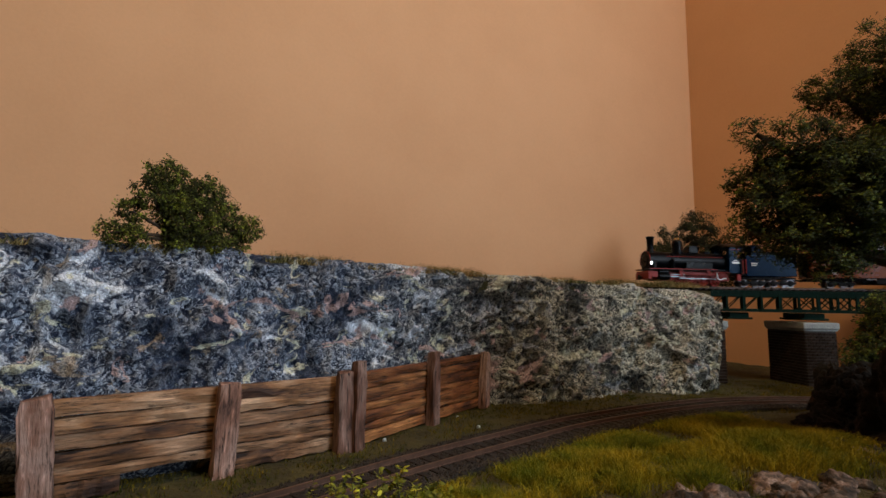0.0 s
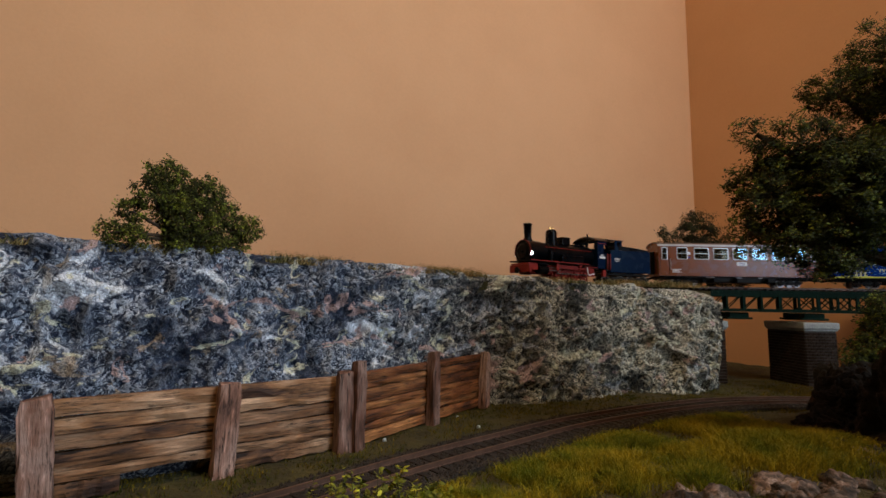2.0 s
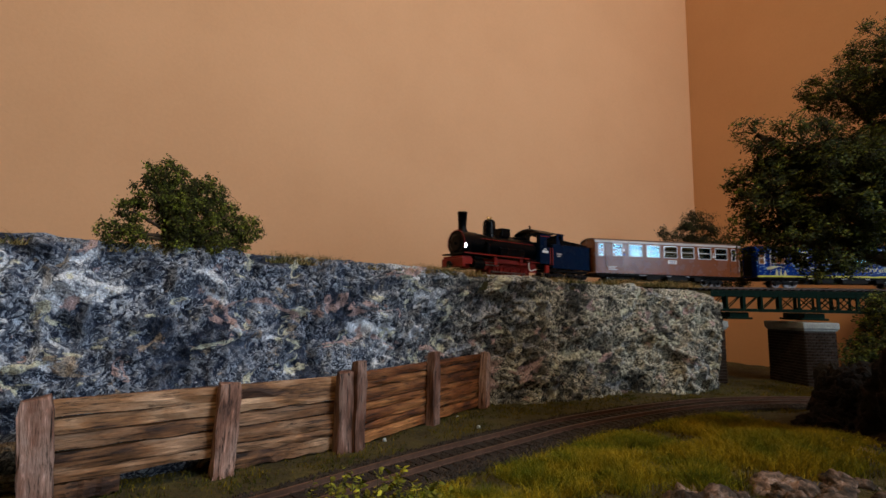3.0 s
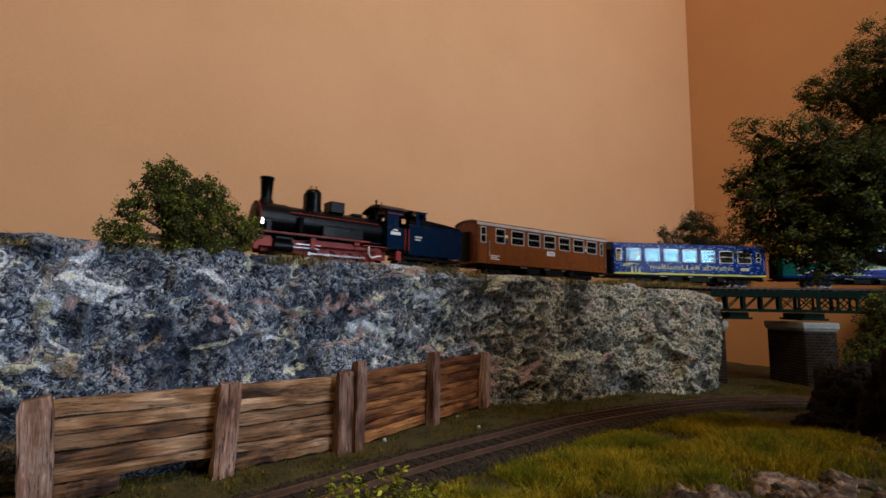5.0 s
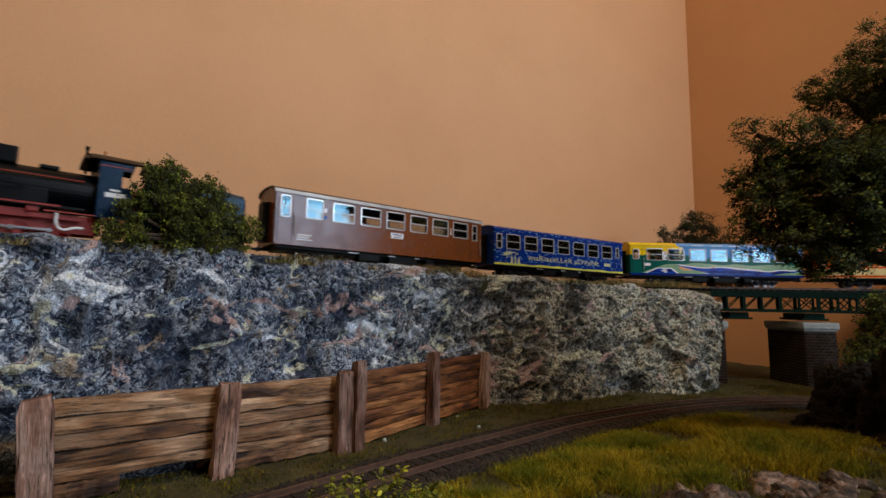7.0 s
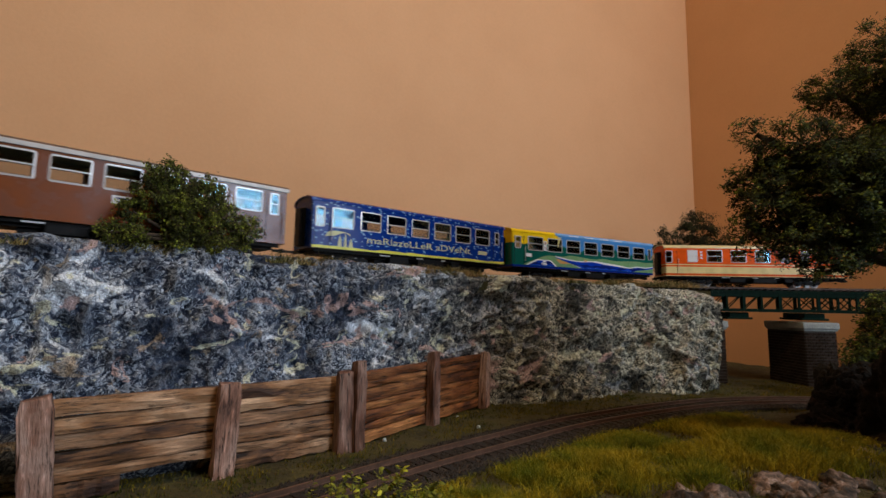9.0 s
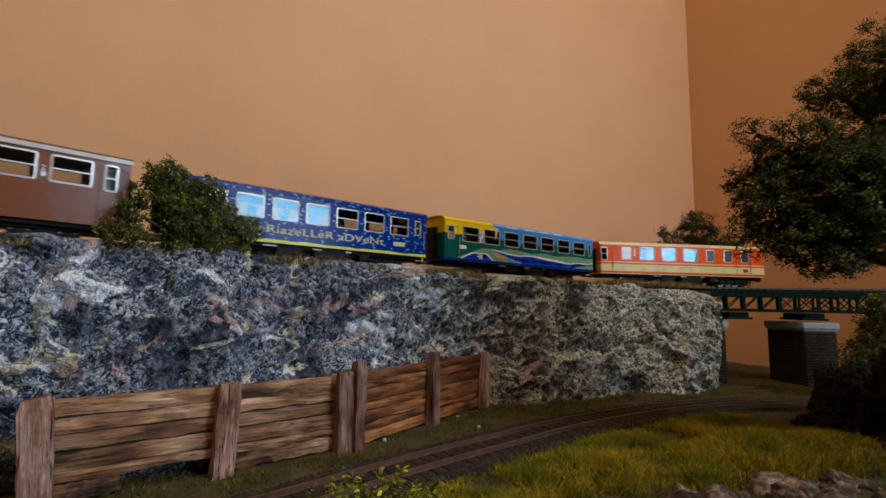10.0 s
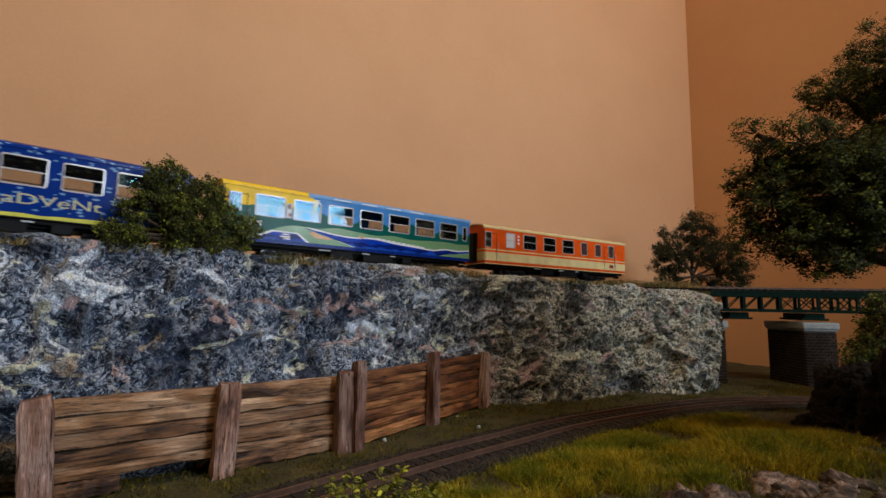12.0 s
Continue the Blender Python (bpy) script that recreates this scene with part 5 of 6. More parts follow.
def build_train():
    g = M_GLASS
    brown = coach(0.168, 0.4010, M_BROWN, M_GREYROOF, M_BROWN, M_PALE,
                  [(-0.0780, 0.0058, 0.0275, 0.0405, g, True), (-0.0595, 0.0108, 0.0282, 0.0405, g, True)] + [(-0.0393 + 0.0202 * i, 0.0152, 0.0282, 0.0403, g, True) for i in range(6)] + [(0.0768, 0.0050, 0.0275, 0.0400, g, True)],
                  "brown passenger coach with pale roof edge and white-framed windows", doors=((-0.0825, -0.0735), (0.0722, 0.0812)), TOPZ=0.0438, roof_rise=0.0040, bar=0.00080)
    bars(brown, [(0.0025, 0.0238, 0.0105, 0.0040)], M_WHITE, "sign", "small white destination board")
    bars(brown, [(0.0025, 0.0245, 0.0075, 0.0008), (0.0025, 0.0228, 0.0060, 0.0008)], M_BLUE_PLAIN)
    bars(brown, [(-0.0525, 0.0345, 0.0022, 0.0026), (0.0518, 0.0310, 0.0016, 0.0020), (-0.0655, 0.0172, 0.0095, 0.0007), (-0.0665, 0.0158, 0.0075, 0.0007), (-0.0655, 0.0144, 0.0100, 0.0007)], M_WHITE)
    bars(brown, [(-0.0525, 0.0300, 0.0026, 0.0020)], M_BLUE_PLAIN, "emblem", "small blue emblem")
    lettering("2", 0.0036, 0.0507, 0.0325, brown, M_WHITE)
    blue = coach(0.17, 0.5885, M_BLUE, M_BLUE, M_BLUE_PLAIN, None,
                 [(-0.0800, 0.0056, 0.0245, 0.0368, g, True)] + [(-0.0640 + 0.02075 * i, 0.0153, 0.0247, 0.0373, g, True) for i in range(7)] + [(0.0770, 0.0045, 0.0265, 0.0365, g, True)],
                 "night blue passenger coach with snow and golden advent lettering", doors=((-0.0835, -0.0735), (0.0728, 0.0810)))
    lettering("maRiazeLLeR aDVeNt", 0.0066, -0.0465, 0.0165, blue, M_GOLD, width=0.094)
    bars(blue, [(0.0605, 0.0182, 0.0095, 0.0030)], M_GOLD, "emblem", "small yellow panel")
    for x, w, hg in ((-0.066, 0.003, 0.0075), (-0.062, 0.002, 0.009), (-0.058, 0.003, 0.006)):
        bm = bmesh.new()
        prism(bm, [(x - w / 2, 0.0122), (x + w / 2, 0.0122), (x + w * 0.3, 0.0122 + hg * 0.6), (x, 0.0122 + hg), (x - w * 0.3, 0.0122 + hg * 0.6)], -HW - 0.0002, -HW - 0.00005)
        part("church_emblem", bm, M_GOLD, blue, "painted church silhouette")
    bm = bmesh.new()
    prism(bm, [(-0.076, 0.0185), (-0.070, 0.0190), (-0.064, 0.0215), (-0.059, 0.0212), (-0.0585, 0.0200), (-0.063, 0.0222), (-0.070, 0.0224), (-0.075, 0.0210)], -HW - 0.0002, -HW - 0.00005)
    part("comet_emblem", bm, M_GOLD, blue, "painted comet")
    yellow = coach(0.185, 0.7845, M_YELLOW, M_YROOF, M_YELLOW, None,
                   [(-0.0865, 0.0062, 0.0272, 0.0375, g, True)] + [(-0.0665 + 0.0229 * i, 0.0172, 0.0262, 0.0383, g, True) for i in range(7)] + [(0.0875, 0.0040, 0.0265, 0.0375, g, False)],
                   "passenger coach painted with yellow sky, green mountains and blue lake", doors=((-0.0905, -0.0800),), TOPZ=0.0424)
    bars(yellow, [(-0.0745, 0.0215, 0.0062, 0.0030)], M_WHITE, "emblem", "white railway emblem")
    bars(yellow, [(-0.0553, 0.0310, 0.0034, 0.0090)], M_WHITE, "emblem", "white and red panel")
    bars(yellow, [(-0.0553, 0.0335, 0.0020, 0.0030), (-0.0548, 0.0285, 0.0020, 0.0022)], M_RED, "emblem", "red mark")
    low = 0.0127
    meadow_top = [(-0.080, 0.0135), (-0.074, 0.0155), (-0.067, 0.0178), (-0.060, 0.0205), (-0.053, 0.0222), (-0.046, 0.0224), (-0.036, 0.0222), (-0.024, 0.0240), (-0.010, 0.0232), (0.006, 0.0222), (0.020, 0.0234), (0.036, 0.0222), (0.052, 0.0230), (0.068, 0.0236), (0.080, 0.0230), (0.0922, 0.0236)]
    shore = [(-0.0440, 0.0224), (-0.0340, 0.0212), (-0.0240, 0.0200), (-0.0120, 0.0194), (0.0000, 0.0202), (0.0080, 0.0200), (0.0220, 0.0186), (0.0400, 0.0176), (0.0560, 0.0168), (0.0680, 0.0184), (0.0800, 0.0180), (0.0922, 0.0194)]
    bank = [(0.0610, low), (0.0680, 0.0140), (0.0780, 0.0152), (0.0922, 0.0172)]

    def wavy(pts):
        return [(x, z) for x, z, _ in smooth_path(pts, 5)]

    def painted(name, outline, depth, material, label):
        part(name, prism(bmesh.new(), outline, -HW - depth, -HW + 0.0001), material, yellow, label)

    painted("meadow_picture", wavy(meadow_top) + [(0.0922, low), (-0.0800, low)], 0.00005, M_MEADOW, "pale green painted meadow")
    painted("shore_picture", wavy(shore) + [(0.0922, low), (-0.0110, low), (-0.0270, 0.0170)], 0.00009, M_WHITE, "white painted shore line")
    painted("lake_picture", [(x, z - 0.0009) for x, z in wavy(shore)] + [(0.0922, low), (-0.0095, low), (-0.0262, 0.0168)], 0.00013, M_LAKE, "blue painted lake")
    painted("meadow_picture", wavy(bank) + [(0.0922, low)], 0.00017, M_MEADOW, "pale green painted bank")
    painted("shore_picture", [(-0.0775, low), (-0.0650, 0.0182), (-0.0490, 0.0182), (-0.0415, low)], 0.00009, M_WHITE, "white outline of a painted pond")
    painted("pond_picture", [(-0.0752, low), (-0.0642, 0.0174), (-0.0498, 0.0174), (-0.0436, low)], 0.00013, M_LAKE, "blue painted pond")
    painted("field_picture", wavy([(-0.0420, 0.0185), (-0.0390, 0.0200), (-0.0350, 0.0182), (-0.0300, 0.0178)]) + [(-0.0260, 0.0160), (-0.0370, 0.0158)], 0.00010, M_DUSK, "pale orange painted field")
    painted("flower_picture", [(-0.0070, 0.0215), (-0.0050, 0.0200), (-0.0030, 0.0218), (-0.0040, 0.0190), (-0.0060, 0.0190)], 0.00017, M_DUSK, "small painted flower")
    painted("sun_picture", [(-0.0400, 0.0403), (-0.0400, 0.0300), (-0.0360, 0.0403)], 0.00005, paint("painted_pale_yellow", (0.70, 0.62, 0.26)), "pale yellow edge of the painted sky")
    bars(yellow, [(-0.0565, 0.0165, 0.0040, 0.0009), (-0.0570, 0.0150, 0.0060, 0.0009), (-0.0560, 0.0138, 0.0040, 0.0008)], M_WHITE)
    bars(yellow, [(0.008 + 0.0042 * i, 0.0199 - 0.00028 * i, 0.0034, 0.0013) for i in range(10)], M_WHITE)
    bars(yellow, [(-0.02 + 0.02 * i, 0.0425, 0.0120, 0.0006) for i in range(4)], M_WHITE)
    red = coach(0.1856, 0.9898, M_ORANGE, M_CREAM, M_ORANGE, None,
                [(-0.0890, 0.0066, 0.0245, 0.0372, g, True), (-0.0645, 0.0100, 0.0255, 0.0380, M_FROST, True)] + [(x, 0.0155, 0.0255, 0.0383, g, True) for x in (-0.0418, -0.0172, 0.0075)] + [(x, 0.0088, 0.0258, 0.0380, M_SMOKED, False) for x in (0.0300, 0.0505, 0.0705)],
                "orange and cream passenger coach with dark luggage windows", doors=((-0.0925, -0.0805), (0.0600, 0.0760)))
    bars(red, [(0.0705, 0.0170, 0.0060, 0.0034)], M_RED, "emblem", "red railway emblem")
    bars(red, [(-0.0555, 0.0360 - 0.0030 * i, 0.0022, 0.0018) for i in range(3)], M_WHITE)


def build_loco():
    L = thing("steam_locomotive", Matrix(), "black narrow gauge steam locomotive with red frames, lamps lit", "locomotive")
    zc, rb = 0.0262, 0.0102
    # boiler and smokebox
    bm = a_cyl((-0.030, 0, zc), (0.0385, 0, zc), rb, n=40)
    for x in (-0.016, 0.004, 0.022):
        cyl(bm, (x - 0.0004, 0, zc), (x + 0.0004, 0, zc), rb + 0.0002, n=40)
    part("boiler", bm, M_LOCO, L, smooth=False)
    bm = a_cyl((-0.0475, 0, zc), (-0.0295, 0, zc), rb + 0.0006, n=40)
    box(bm, -0.0385, 0, 0.017, 0.017, 0.014, 0.010)
    sb = part("smokebox", bm, M_LOCO, L)
    bm = a_cyl((-0.0482, 0, zc), (-0.0472, 0, zc), rb * 0.92, n=36)
    cyl(bm, (-0.0490, 0, zc), (-0.0480, 0, zc), rb * 0.60, rb * 0.8, n=36)
    cyl(bm, (-0.0502, 0, zc), (-0.0488, 0, zc), 0.0012, n=12)
    part("smokebox_door", bm, M_LOCO, sb)
    bm = bmesh.new()
    for sy in (-1, 1):
        cyl(bm, (-0.0300, sy * 0.0106, 0.0310), (0.0335, sy * 0.0104, 0.0310), 0.00028, n=8)
    part("handrail", bm, M_RED, L, "thin red boiler line")
    bm = bmesh.new()
    for k in range(25):
        t = radians(-20 + 220 * k / 24)
        p = Vector((-0.0478, math.cos(t) * (rb + 0.0007), zc + math.sin(t) * (rb + 0.0007)))
        if k:
            cyl(bm, q, p, 0.00035, n=6)
        q = p
    part("smokebox_ring", bm, M_RED, sb, "red ring round the smokebox front")
    # chimney
    prof = ((0.0050, 0.0356), (0.0046, 0.0372), (0.0036, 0.0390), (0.0034, 0.0410), (0.0039, 0.0515), (0.0043, 0.0518), (0.0043, 0.0530), (0.0034, 0.0530), (0.0030, 0.0440))
    bm = loft(bmesh.new(), [[(-0.0415 + r * math.cos(2 * math.pi * i / 24), r * math.sin(2 * math.pi * i / 24), z) for i in range(24)] for r, z in prof])
    part("chimney", bm, M_LOCO, L, smooth=True)
    # steam dome with brass valves
    prof = ((0.0062, 0.0345), (0.0055, 0.0375), (0.0054, 0.0465), (0.0050, 0.0487), (0.0038, 0.0500), (0.0015, 0.0505), (0.0002, 0.0506))
    bm = loft(bmesh.new(), [[(-0.0110 + r * math.cos(2 * math.pi * i / 24), r * math.sin(2 * math.pi * i / 24), z) for i in range(24)] for r, z in prof])
    dm = part("steam_dome", bm, M_LOCO, L, smooth=True)
    for dx in (-0.0018, 0.0018):
        bm = a_cyl((-0.011 + dx, 0, 0.0500), (-0.011 + dx, 0, 0.0520), 0.0007, n=10)
        cyl(bm, (-0.011 + dx, 0, 0.0518), (-0.011 + dx, 0, 0.0528), 0.0011, 0.0007, n=10)
        part("safety_valve", bm, M_BRASS, dm, "brass safety valve")
    bm = bmesh.new()
    pts = [(-0.0190, -0.004, 0.0350), (-0.0190, -0.004, 0.0452), (-0.0180, -0.0035, 0.0460), (-0.0160, -0.003, 0.0460)]
    for p, q in zip(pts, pts[1:]):
        cyl(bm, p, q, 0.0004, n=8)
    part("steam_pipe", bm, M_LOCO, L)
    part("sandbox", a_box(0.0045, 0, 0.0397, 0.0105, 0.0110, 0.0080, bevel=0.0008), M_LOCO, L)
    bm = a_box(0.0210, 0, 0.0368, 0.0075, 0.008, 0.0022, bevel=0.0008)
    part("boiler_cover", bm, M_LOCO, L)
    # running board with red edge
    bm = a_box(-0.0085, 0, 0.0172, 0.086, 0.0276, 0.0010)
    part("running_board", bm, M_LOCO, L)
    bm = bmesh.new()
    for sy in (-1, 1):
        box(bm, -0.0125, sy * 0.0139, 0.0176, 0.076, 0.0004, 0.0008)
        box(bm, 0.035, sy * 0.0139, 0.0150, 0.030, 0.0004, 0.0006)
    part("edge_line", bm, M_RED, L, "red line along the running board")
    for sy in (-1, 1):
        part("side_tank", a_box(0.006, sy * 0.0100, 0.0215, 0.030, 0.0050, 0.0072, bevel=0.0006), M_LOCO, L)
        part("air_pump", a_cyl((-0.0235, sy * 0.0118, 0.0175), (-0.0235, sy * 0.0118, 0.0285), 0.0019, n=14), M_LOCO, L)
        bm = a_box(-0.043, sy * 0.0100, 0.0215, 0.0035, 0.0035, 0.0070, bevel=0.0004)
        cyl(bm, (-0.0465, sy * 0.0100, 0.0240), (-0.0440, sy * 0.0100, 0.0240), 0.0021, n=18)
        lp = part("headlamp", bm, M_LOCO, L)
        part("lamp_lens", a_cyl((-0.0470, sy * 0.0100, 0.0240), (-0.0464, sy * 0.0100, 0.0240), 0.0019, n=18), M_LAMP, lp, "lit white lamp lens")
    # front beam, buffer, steps
    bm = a_box(-0.0505, 0, 0.0100, 0.0030, 0.0270, 0.0070, bevel=0.0004)
    box(bm, -0.0465, 0, 0.0145, 0.010, 0.024, 0.0014)
    for sy in (-1, 1):
        box(bm, -0.0455, sy * 0.0118, 0.0115, 0.0090, 0.0016, 0.0050)
    part("front_beam", bm, M_RED, L, "red front beam")
    bm = a_box(-0.0535, 0, 0.0085, 0.0045, 0.0020, 0.0020, bevel=0.0003)
    cyl(bm, (-0.0555, 0, 0.0085), (-0.0545, 0, 0.0085), 0.0030, n=18)
    part("coupler", bm, M_UNDER, L)
    # frames, cylinders
    bm = bmesh.new()
    for sy in (-1, 1):
        box(bm, -0.002, sy * 0.0068, 0.0105, 0.088, 0.0010, 0.0085)
        box(bm, 0.000, sy * 0.0105, 0.0135, 0.034, 0.0010, 0.0036)
        box(bm, -0.0150, sy * 0.0118, 0.0130, 0.0034, 0.0020, 0.0070, bevel=0.0003)
        box(bm, 0.0160, sy * 0.0118, 0.0158, 0.0044, 0.0020, 0.0034, bevel=0.0006)
        box(bm, 0.0250, sy * 0.0112, 0.0128, 0.020, 0.0012, 0.0018)
    part("frame", bm, M_RED, L, "red locomotive frame")
    bm = bmesh.new()
    for sy in (-1, 1):
        cyl(bm, (-0.0400, sy * 0.0112, 0.0092), (-0.0285, sy * 0.0112, 0.0092), 0.0036, n=20)
        cyl(bm, (-0.0390, sy * 0.0112, 0.0142), (-0.0290, sy * 0.0112, 0.0142), 0.0020, n=16)
    part("cylinder", bm, M_LOCO, L)
    for sy in (-1, 1):
        bm = bmesh.new()
        box(bm, -0.0200, sy * 0.0118, 0.0095, 0.018, 0.0006, 0.0010)
        box(bm, -0.0180, sy * 0.0118, 0.0118, 0.016, 0.0006, 0.0006, m=None)
        cyl(bm, (-0.0285, sy * 0.0118, 0.0092), (-0.0120, sy * 0.0118, 0.0092), 0.0005, n=8)
        part("piston_guide", bm, M_WHEEL, L, "bright piston rod and guides")
    # driving wheels and rods
    R = 0.0053
    for x in (-0.0140, -0.0010, 0.0120, 0.0250):
        bm = bmesh.new()
        for sy in (-1, 1):
            rings = []
            for rr, y in ((R * 0.84, 0.0078), (R * 0.84, 0.0086), (R, 0.0086), (R, 0.0070), (R * 0.84, 0.0070)):
                rings.append([(rr * math.cos(2 * math.pi * i / 28), sy * y, rr * math.sin(2 * math.pi * i / 28)) for i in range(28)])
            loft(bm, rings, mi=0)
            for k in range(10):
                t = math.pi * 2 * k / 10
                cyl(bm, (0, sy * 0.0080, 0), (R * 0.88 * math.cos(t), sy * 0.0080, R * 0.88 * math.sin(t)), 0.00045, n=5, mi=1)
            cyl(bm, (0, sy * 0.0072, 0), (0, sy * 0.0090, 0), 0.0014, n=12, mi=1)
            prism(bm, [(-0.0018, 0.0020), (0.0018, 0.0020), (0.0030, 0.0038), (0.0, 0.0046), (-0.0030, 0.0038)], sy * 0.0076, sy * 0.0087, mi=1)
        cyl(bm, (0, -0.0075, 0), (0, 0.0075, 0), 0.0009, n=8, mi=1)
        ws = part("driving_wheelset", bm, (M_RED, M_RED), L, "red spoked driving wheels")
        ROLLING.append((ws, (x, 0, R), R))
    for sy in (-1, 1):
        bm = a_box(0.0055, sy * 0.0096, 0, 0.0400, 0.0007, 0.0011, bevel=0.0002)
        for x in (-0.0140, -0.0010, 0.0120, 0.0250):
            cyl(bm, (x, sy * 0.0088, 0), (x, sy * 0.0103, 0), 0.0010, n=12)
        rod = part("coupling_rod", bm, M_WHEEL, L, "bright coupling rod")
        ROLLING.append((rod, (0, 0, R), -R))
    # bent white pipe and red step by the cab
    for sy in (-1, 1):
        bm = bmesh.new()
        pts = [(0.0245, 0.0145), (0.0246, 0.0100), (0.0256, 0.0078), (0.0275, 0.0070), (0.0295, 0.0076), (0.0315, 0.0084), (0.0345, 0.0085)]
        for p, q in zip(pts, pts[1:]):
            cyl(bm, (p[0], sy * 0.0136, p[1]), (q[0], sy * 0.0136, q[1]), 0.00055, n=10)
        part("injector_pipe", bm, M_WHITE, L, "white bent pipe")
        part("cab_step", a_box(0.0490, sy * 0.0130, 0.0100, 0.0044, 0.0026, 0.0070, bevel=0.0005), M_RED, L, "red cab step")
    # cab
    bm = bmesh.new()
    for sy in (-1, 1):
        b2 = opening_wall(0.0385, 0.0520, 0.0145, 0.0428, sy * 0.0143, 0.0008, [(0.0478, 0.0522, 0.0300, 0.0385)])
        me = bpy.data.meshes.new("tmp")
        b2.to_mesh(me)
        b2.free()
        bm.from_mesh(me)
        bpy.data.meshes.remove(me)
    box(bm, 0.0389, 0, 0.0245, 0.0008, 0.0280, 0.020)
    box(bm, 0.0389, 0, 0.0415, 0.0008, 0.0280, 0.0025)
    for y in (-0.012, 0, 0.012):
        box(bm, 0.0389, y, 0.0375, 0.0008, 0.0035, 0.0085)
    box(bm, 0.0455, 0, 0.0150, 0.014, 0.0276, 0.0010)
    part("cab", bm, M_TENDER, L)
    rings = []
    for x, k in ((0.0335, 0.70), (0.0350, 0.94), (0.0370, 1.0), (0.0565, 1.0)):
        rings.append([(x, y * 0.0155 * (0.55 + 0.45 * k), 0.0425 + 0.0050 * k * (1 - y * y) - (1 - k) * 0.001) for y in np.linspace(-1, 1, 13)] + [(x, y * 0.0152 * (0.55 + 0.45 * k), 0.0418 + 0.0048 * k * (1 - y * y) - (1 - k) * 0.001) for y in np.linspace(1, -1, 13)])
    part("cab_roof", loft(bmesh.new(), rings, cap=True), M_LOCO, L)
    bm = a_cyl((0.0340, -0.006, 0.0360), (0.0340, -0.006, 0.0490), 0.0006, n=8)
    cyl(bm, (0.0340, -0.006, 0.0478), (0.0340, -0.006, 0.0494), 0.0009, n=8)
    part("whistle", bm, M_LOCO, L)
    part("whistle", a_cyl((0.0420, 0.0, 0.0470), (0.0420, 0.0, 0.0500), 0.0005, n=8), M_BRASS, L)
    bm = a_box(0.0455, -0.0148, 0.0258, 0.0082, 0.0002, 0.0022)
    part("number_plate", bm, M_WHITE, L, "pale plate, unreadable")
    part("number_plate", a_box(0.0452, -0.0148, 0.0282, 0.0040, 0.0002, 0.0009), M_WHITE, L, "pale plate, unreadable")
    part("cab_line", a_box(0.0450, -0.0148, 0.0398, 0.0125, 0.0002, 0.0005), M_RED, L, "thin red line")
    COACHES.append((L, 0.1910, 0.018))

    T = thing("tender", Matrix(), "black locomotive tender with coal bunker, blue sheen put into its colour", "tender")
    h = 0.0265
    bm = a_box(0.001, 0, 0.0225, 2 * h - 0.003, 2 * HW - 0.0006, 0.0225, bevel=0.0006)
    part("tank", bm, M_TENDER, T)
    bm = bmesh.new()
    for sy in (-1, 1):
        prism(bm, [(-0.012, 0.0335), (h - 0.001, 0.0335), (h - 0.001, 0.0352), (h - 0.012, 0.0368), (-0.012, 0.0388)], sy * 0.0125 - 0.0004, sy * 0.0125 + 0.0004)
    box(bm, h - 0.0014, 0, 0.0345, 0.0008, 0.025, 0.0022)
    part("bunker", bm, M_LOCO, T)
    bm = bmesh.new()
    random.seed(4)
    for k in range(220):
        bmesh.ops.create_icosphere(bm, subdivisions=1, radius=random.uniform(0.0006, 0.0014), matrix=pose(random.uniform(-0.008, h - 0.003), random.uniform(-0.0115, 0.0115), 0.0345 + random.uniform(0, 0.0022), *[random.uniform(0, 180) for _ in range(3)]))
    part("coal", bm, M_COAL, T, "coal load", kind="stuff")
    bm = bmesh.new()
    for sy in (-1, 1):
        b2 = opening_wall(-0.0165, -0.0075, 0.0335, 0.0445, sy * 0.0118, 0.0007, [(-0.0140, -0.0100, 0.0385, 0.0425)])
        me = bpy.data.meshes.new("tmp")
        b2.to_mesh(me)
        b2.free()
        bm.from_mesh(me)
        bpy.data.meshes.remove(me)
    box(bm, -0.0078, 0, 0.039, 0.0007, 0.0236, 0.0110)
    rings = [[(x, y * 0.0128, 0.0442 + 0.0022 * (1 - y * y)) for y in np.linspace(-1, 1, 11)] + [(x, y * 0.0126, 0.0436 + 0.0020 * (1 - y * y)) for y in np.linspace(1, -1, 11)] for x in (-0.0225, -0.0065)]
    loft(bm, rings, cap=True)
    part("weather_cab", bm, M_TENDER, T)
    for x in (-0.0275, -0.0245):
        part("handrail", a_cyl((x, -HW, 0.0140), (x, -HW, 0.0300), 0.00045, n=8), M_RED, T, "red handrail")
    bm = a_box(-0.0262, 0, 0.0210, 0.0040, 0.0260, 0.0170)
    part("front_plate", bm, M_LOCO, T)
    bars(T, [(-0.0160, 0.0248, 0.0062, 0.0014), (-0.0165, 0.0228, 0.0050, 0.0010)], M_TRIM)
    bm = bmesh.new()
    box(bm, 0, 0, 0.0095, 2 * h, 0.022, 0.0020)
    part("underframe", bm, M_UNDER, T)
    bm = a_box(h + 0.003, 0, 0.0078, 0.008, 0.0020, 0.0020, bevel=0.0003)
    box(bm, h + 0.004, 0, 0.0200, 0.0030, 0.0060, 0.0040, bevel=0.0006)
    part("coupler", bm, M_UNDER, T)
    for x in (-0.0150, 0.0150):
        bogie(T, x)
    COACHES.append((T, 0.2725, 0.015))


build_train()
build_loco()


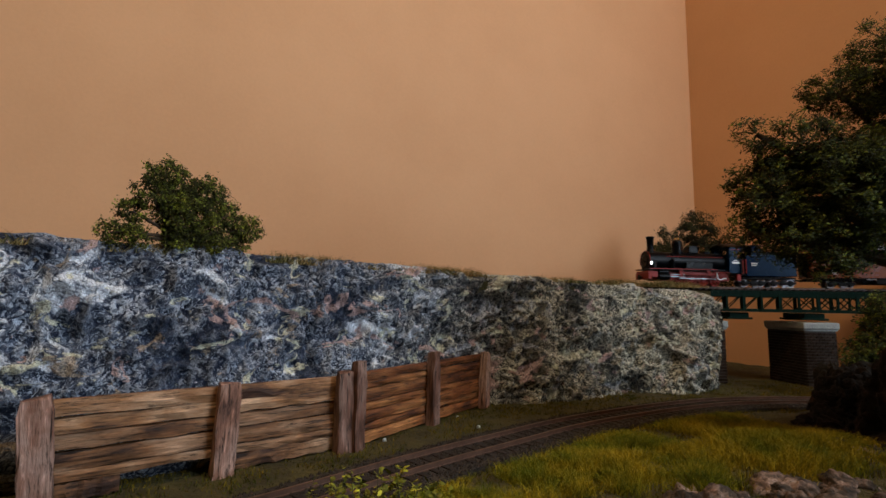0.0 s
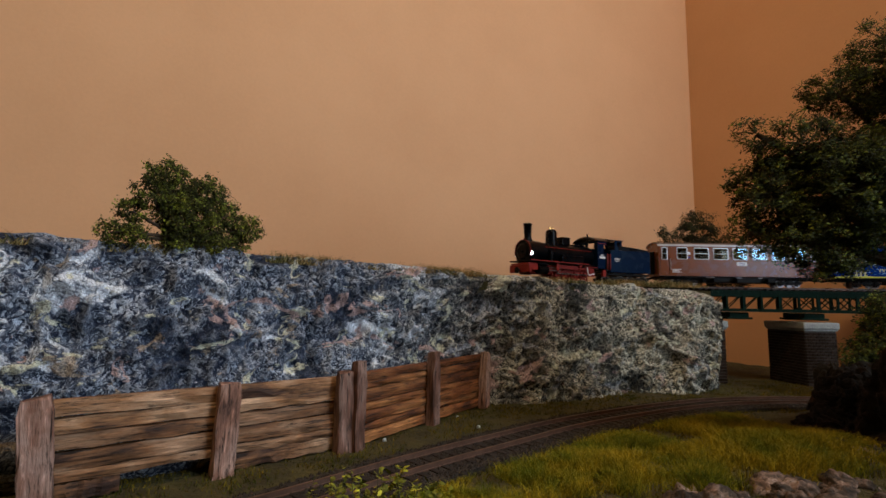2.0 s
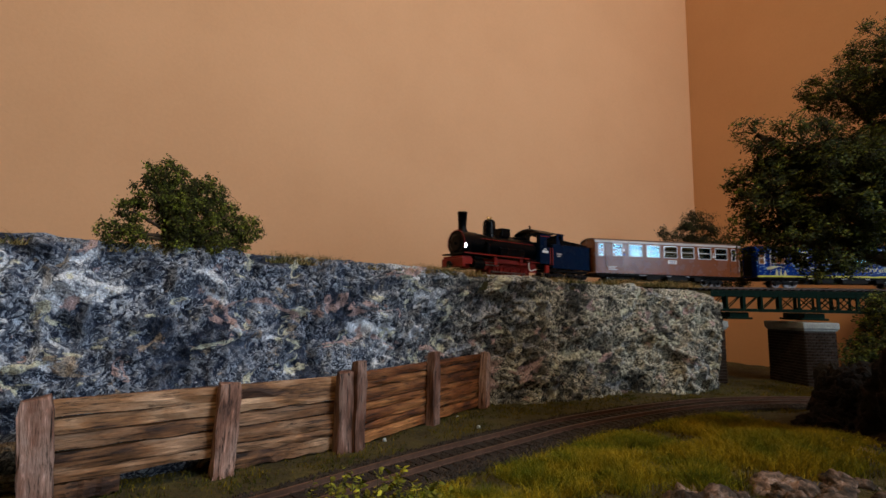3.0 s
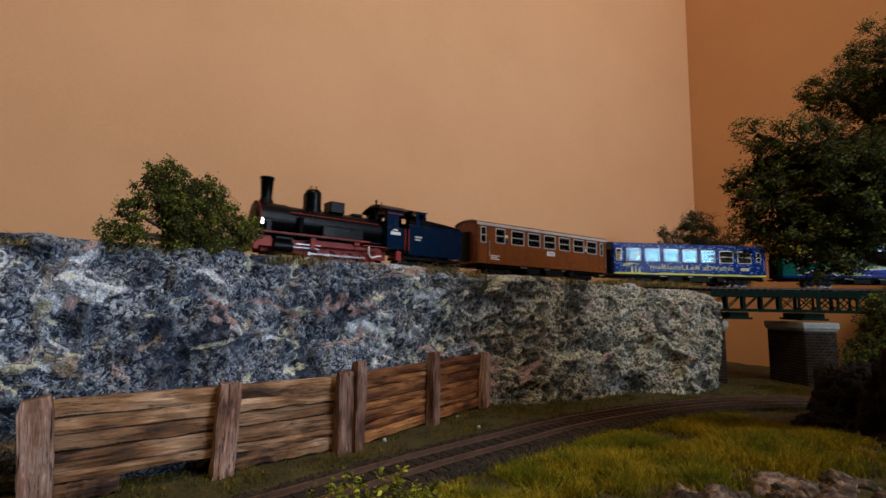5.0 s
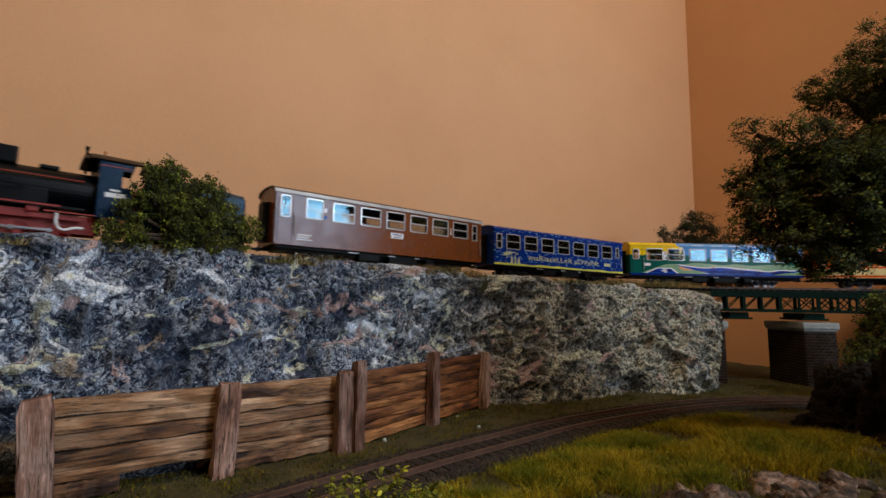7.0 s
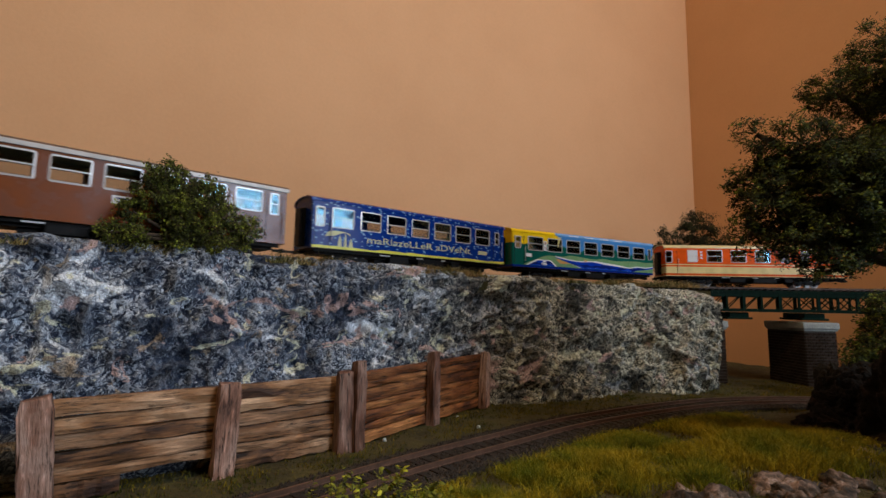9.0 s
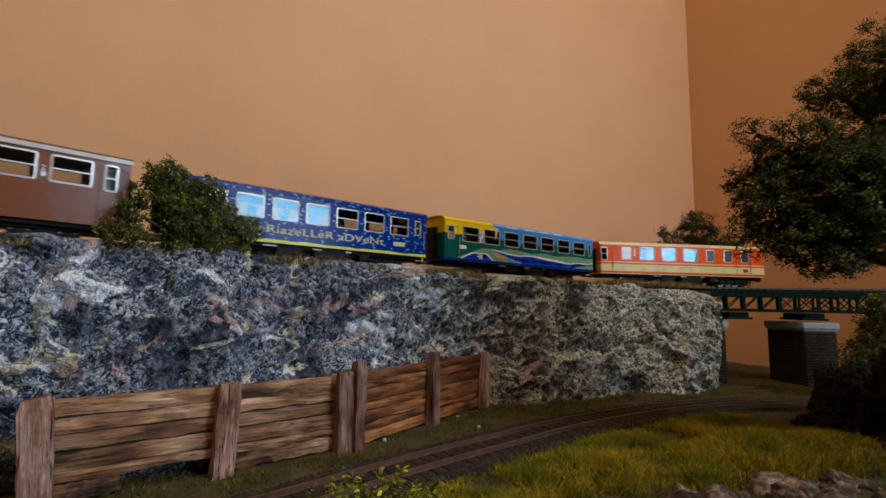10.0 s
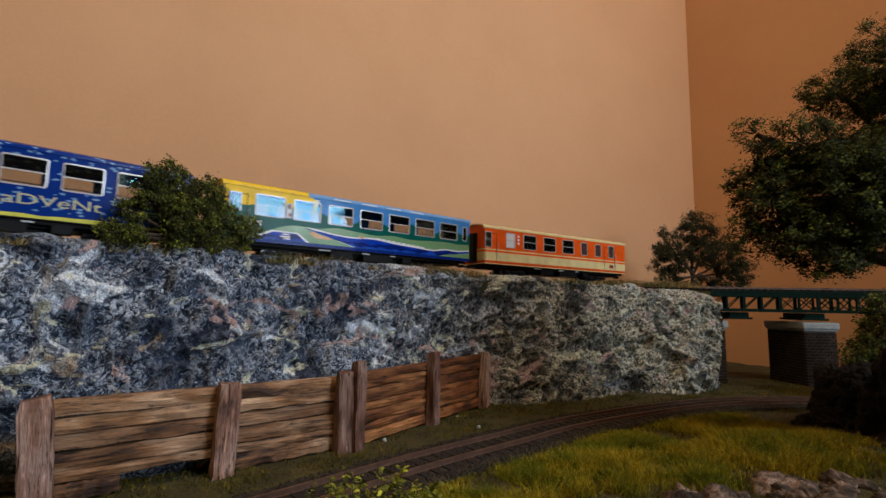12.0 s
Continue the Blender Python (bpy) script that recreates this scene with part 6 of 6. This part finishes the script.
# ---- movement ----
def rail_pose(s, piv):
    a, b = track(s - piv), track(s + piv)
    return pose((a[0] + b[0]) / 2, (a[1] + b[1]) / 2, RAIL_Z, 0, 0, math.degrees(math.atan2(b[1] - a[1], b[0] - a[0])))


def run(t):
    gain = float(np.interp(t, (0, 5, 6, 7, 9, 10, 11, 12), (0, 0, 0.0022, 0.0055, 0.0085, 0.0098, 0.0108, 0.0120)))
    return SPEED * t + ACC * t * t + gain


def motions():
    for ob, s0, piv in COACHES:
        walk(ob, [(t, rail_pose(s0 - run(t), piv)) for t in np.arange(0, 12.01, 0.2)])
    for ob, (x, y, z), r in ROLLING:
        rows = []
        for i in range(181):
            t = i / 15
            turn = run(t) / abs(r)
            if r > 0:      # a wheelset rolls towards -x
                rows.append((t, pose(x, y, z, 0, -math.degrees(turn), 0)))
            else:          # a rod goes round with its crank pins
                rows.append((t, pose(x - 0.0026 * math.sin(turn), y, z + 0.0026 * math.cos(turn))))
        walk(ob, rows)


motions()
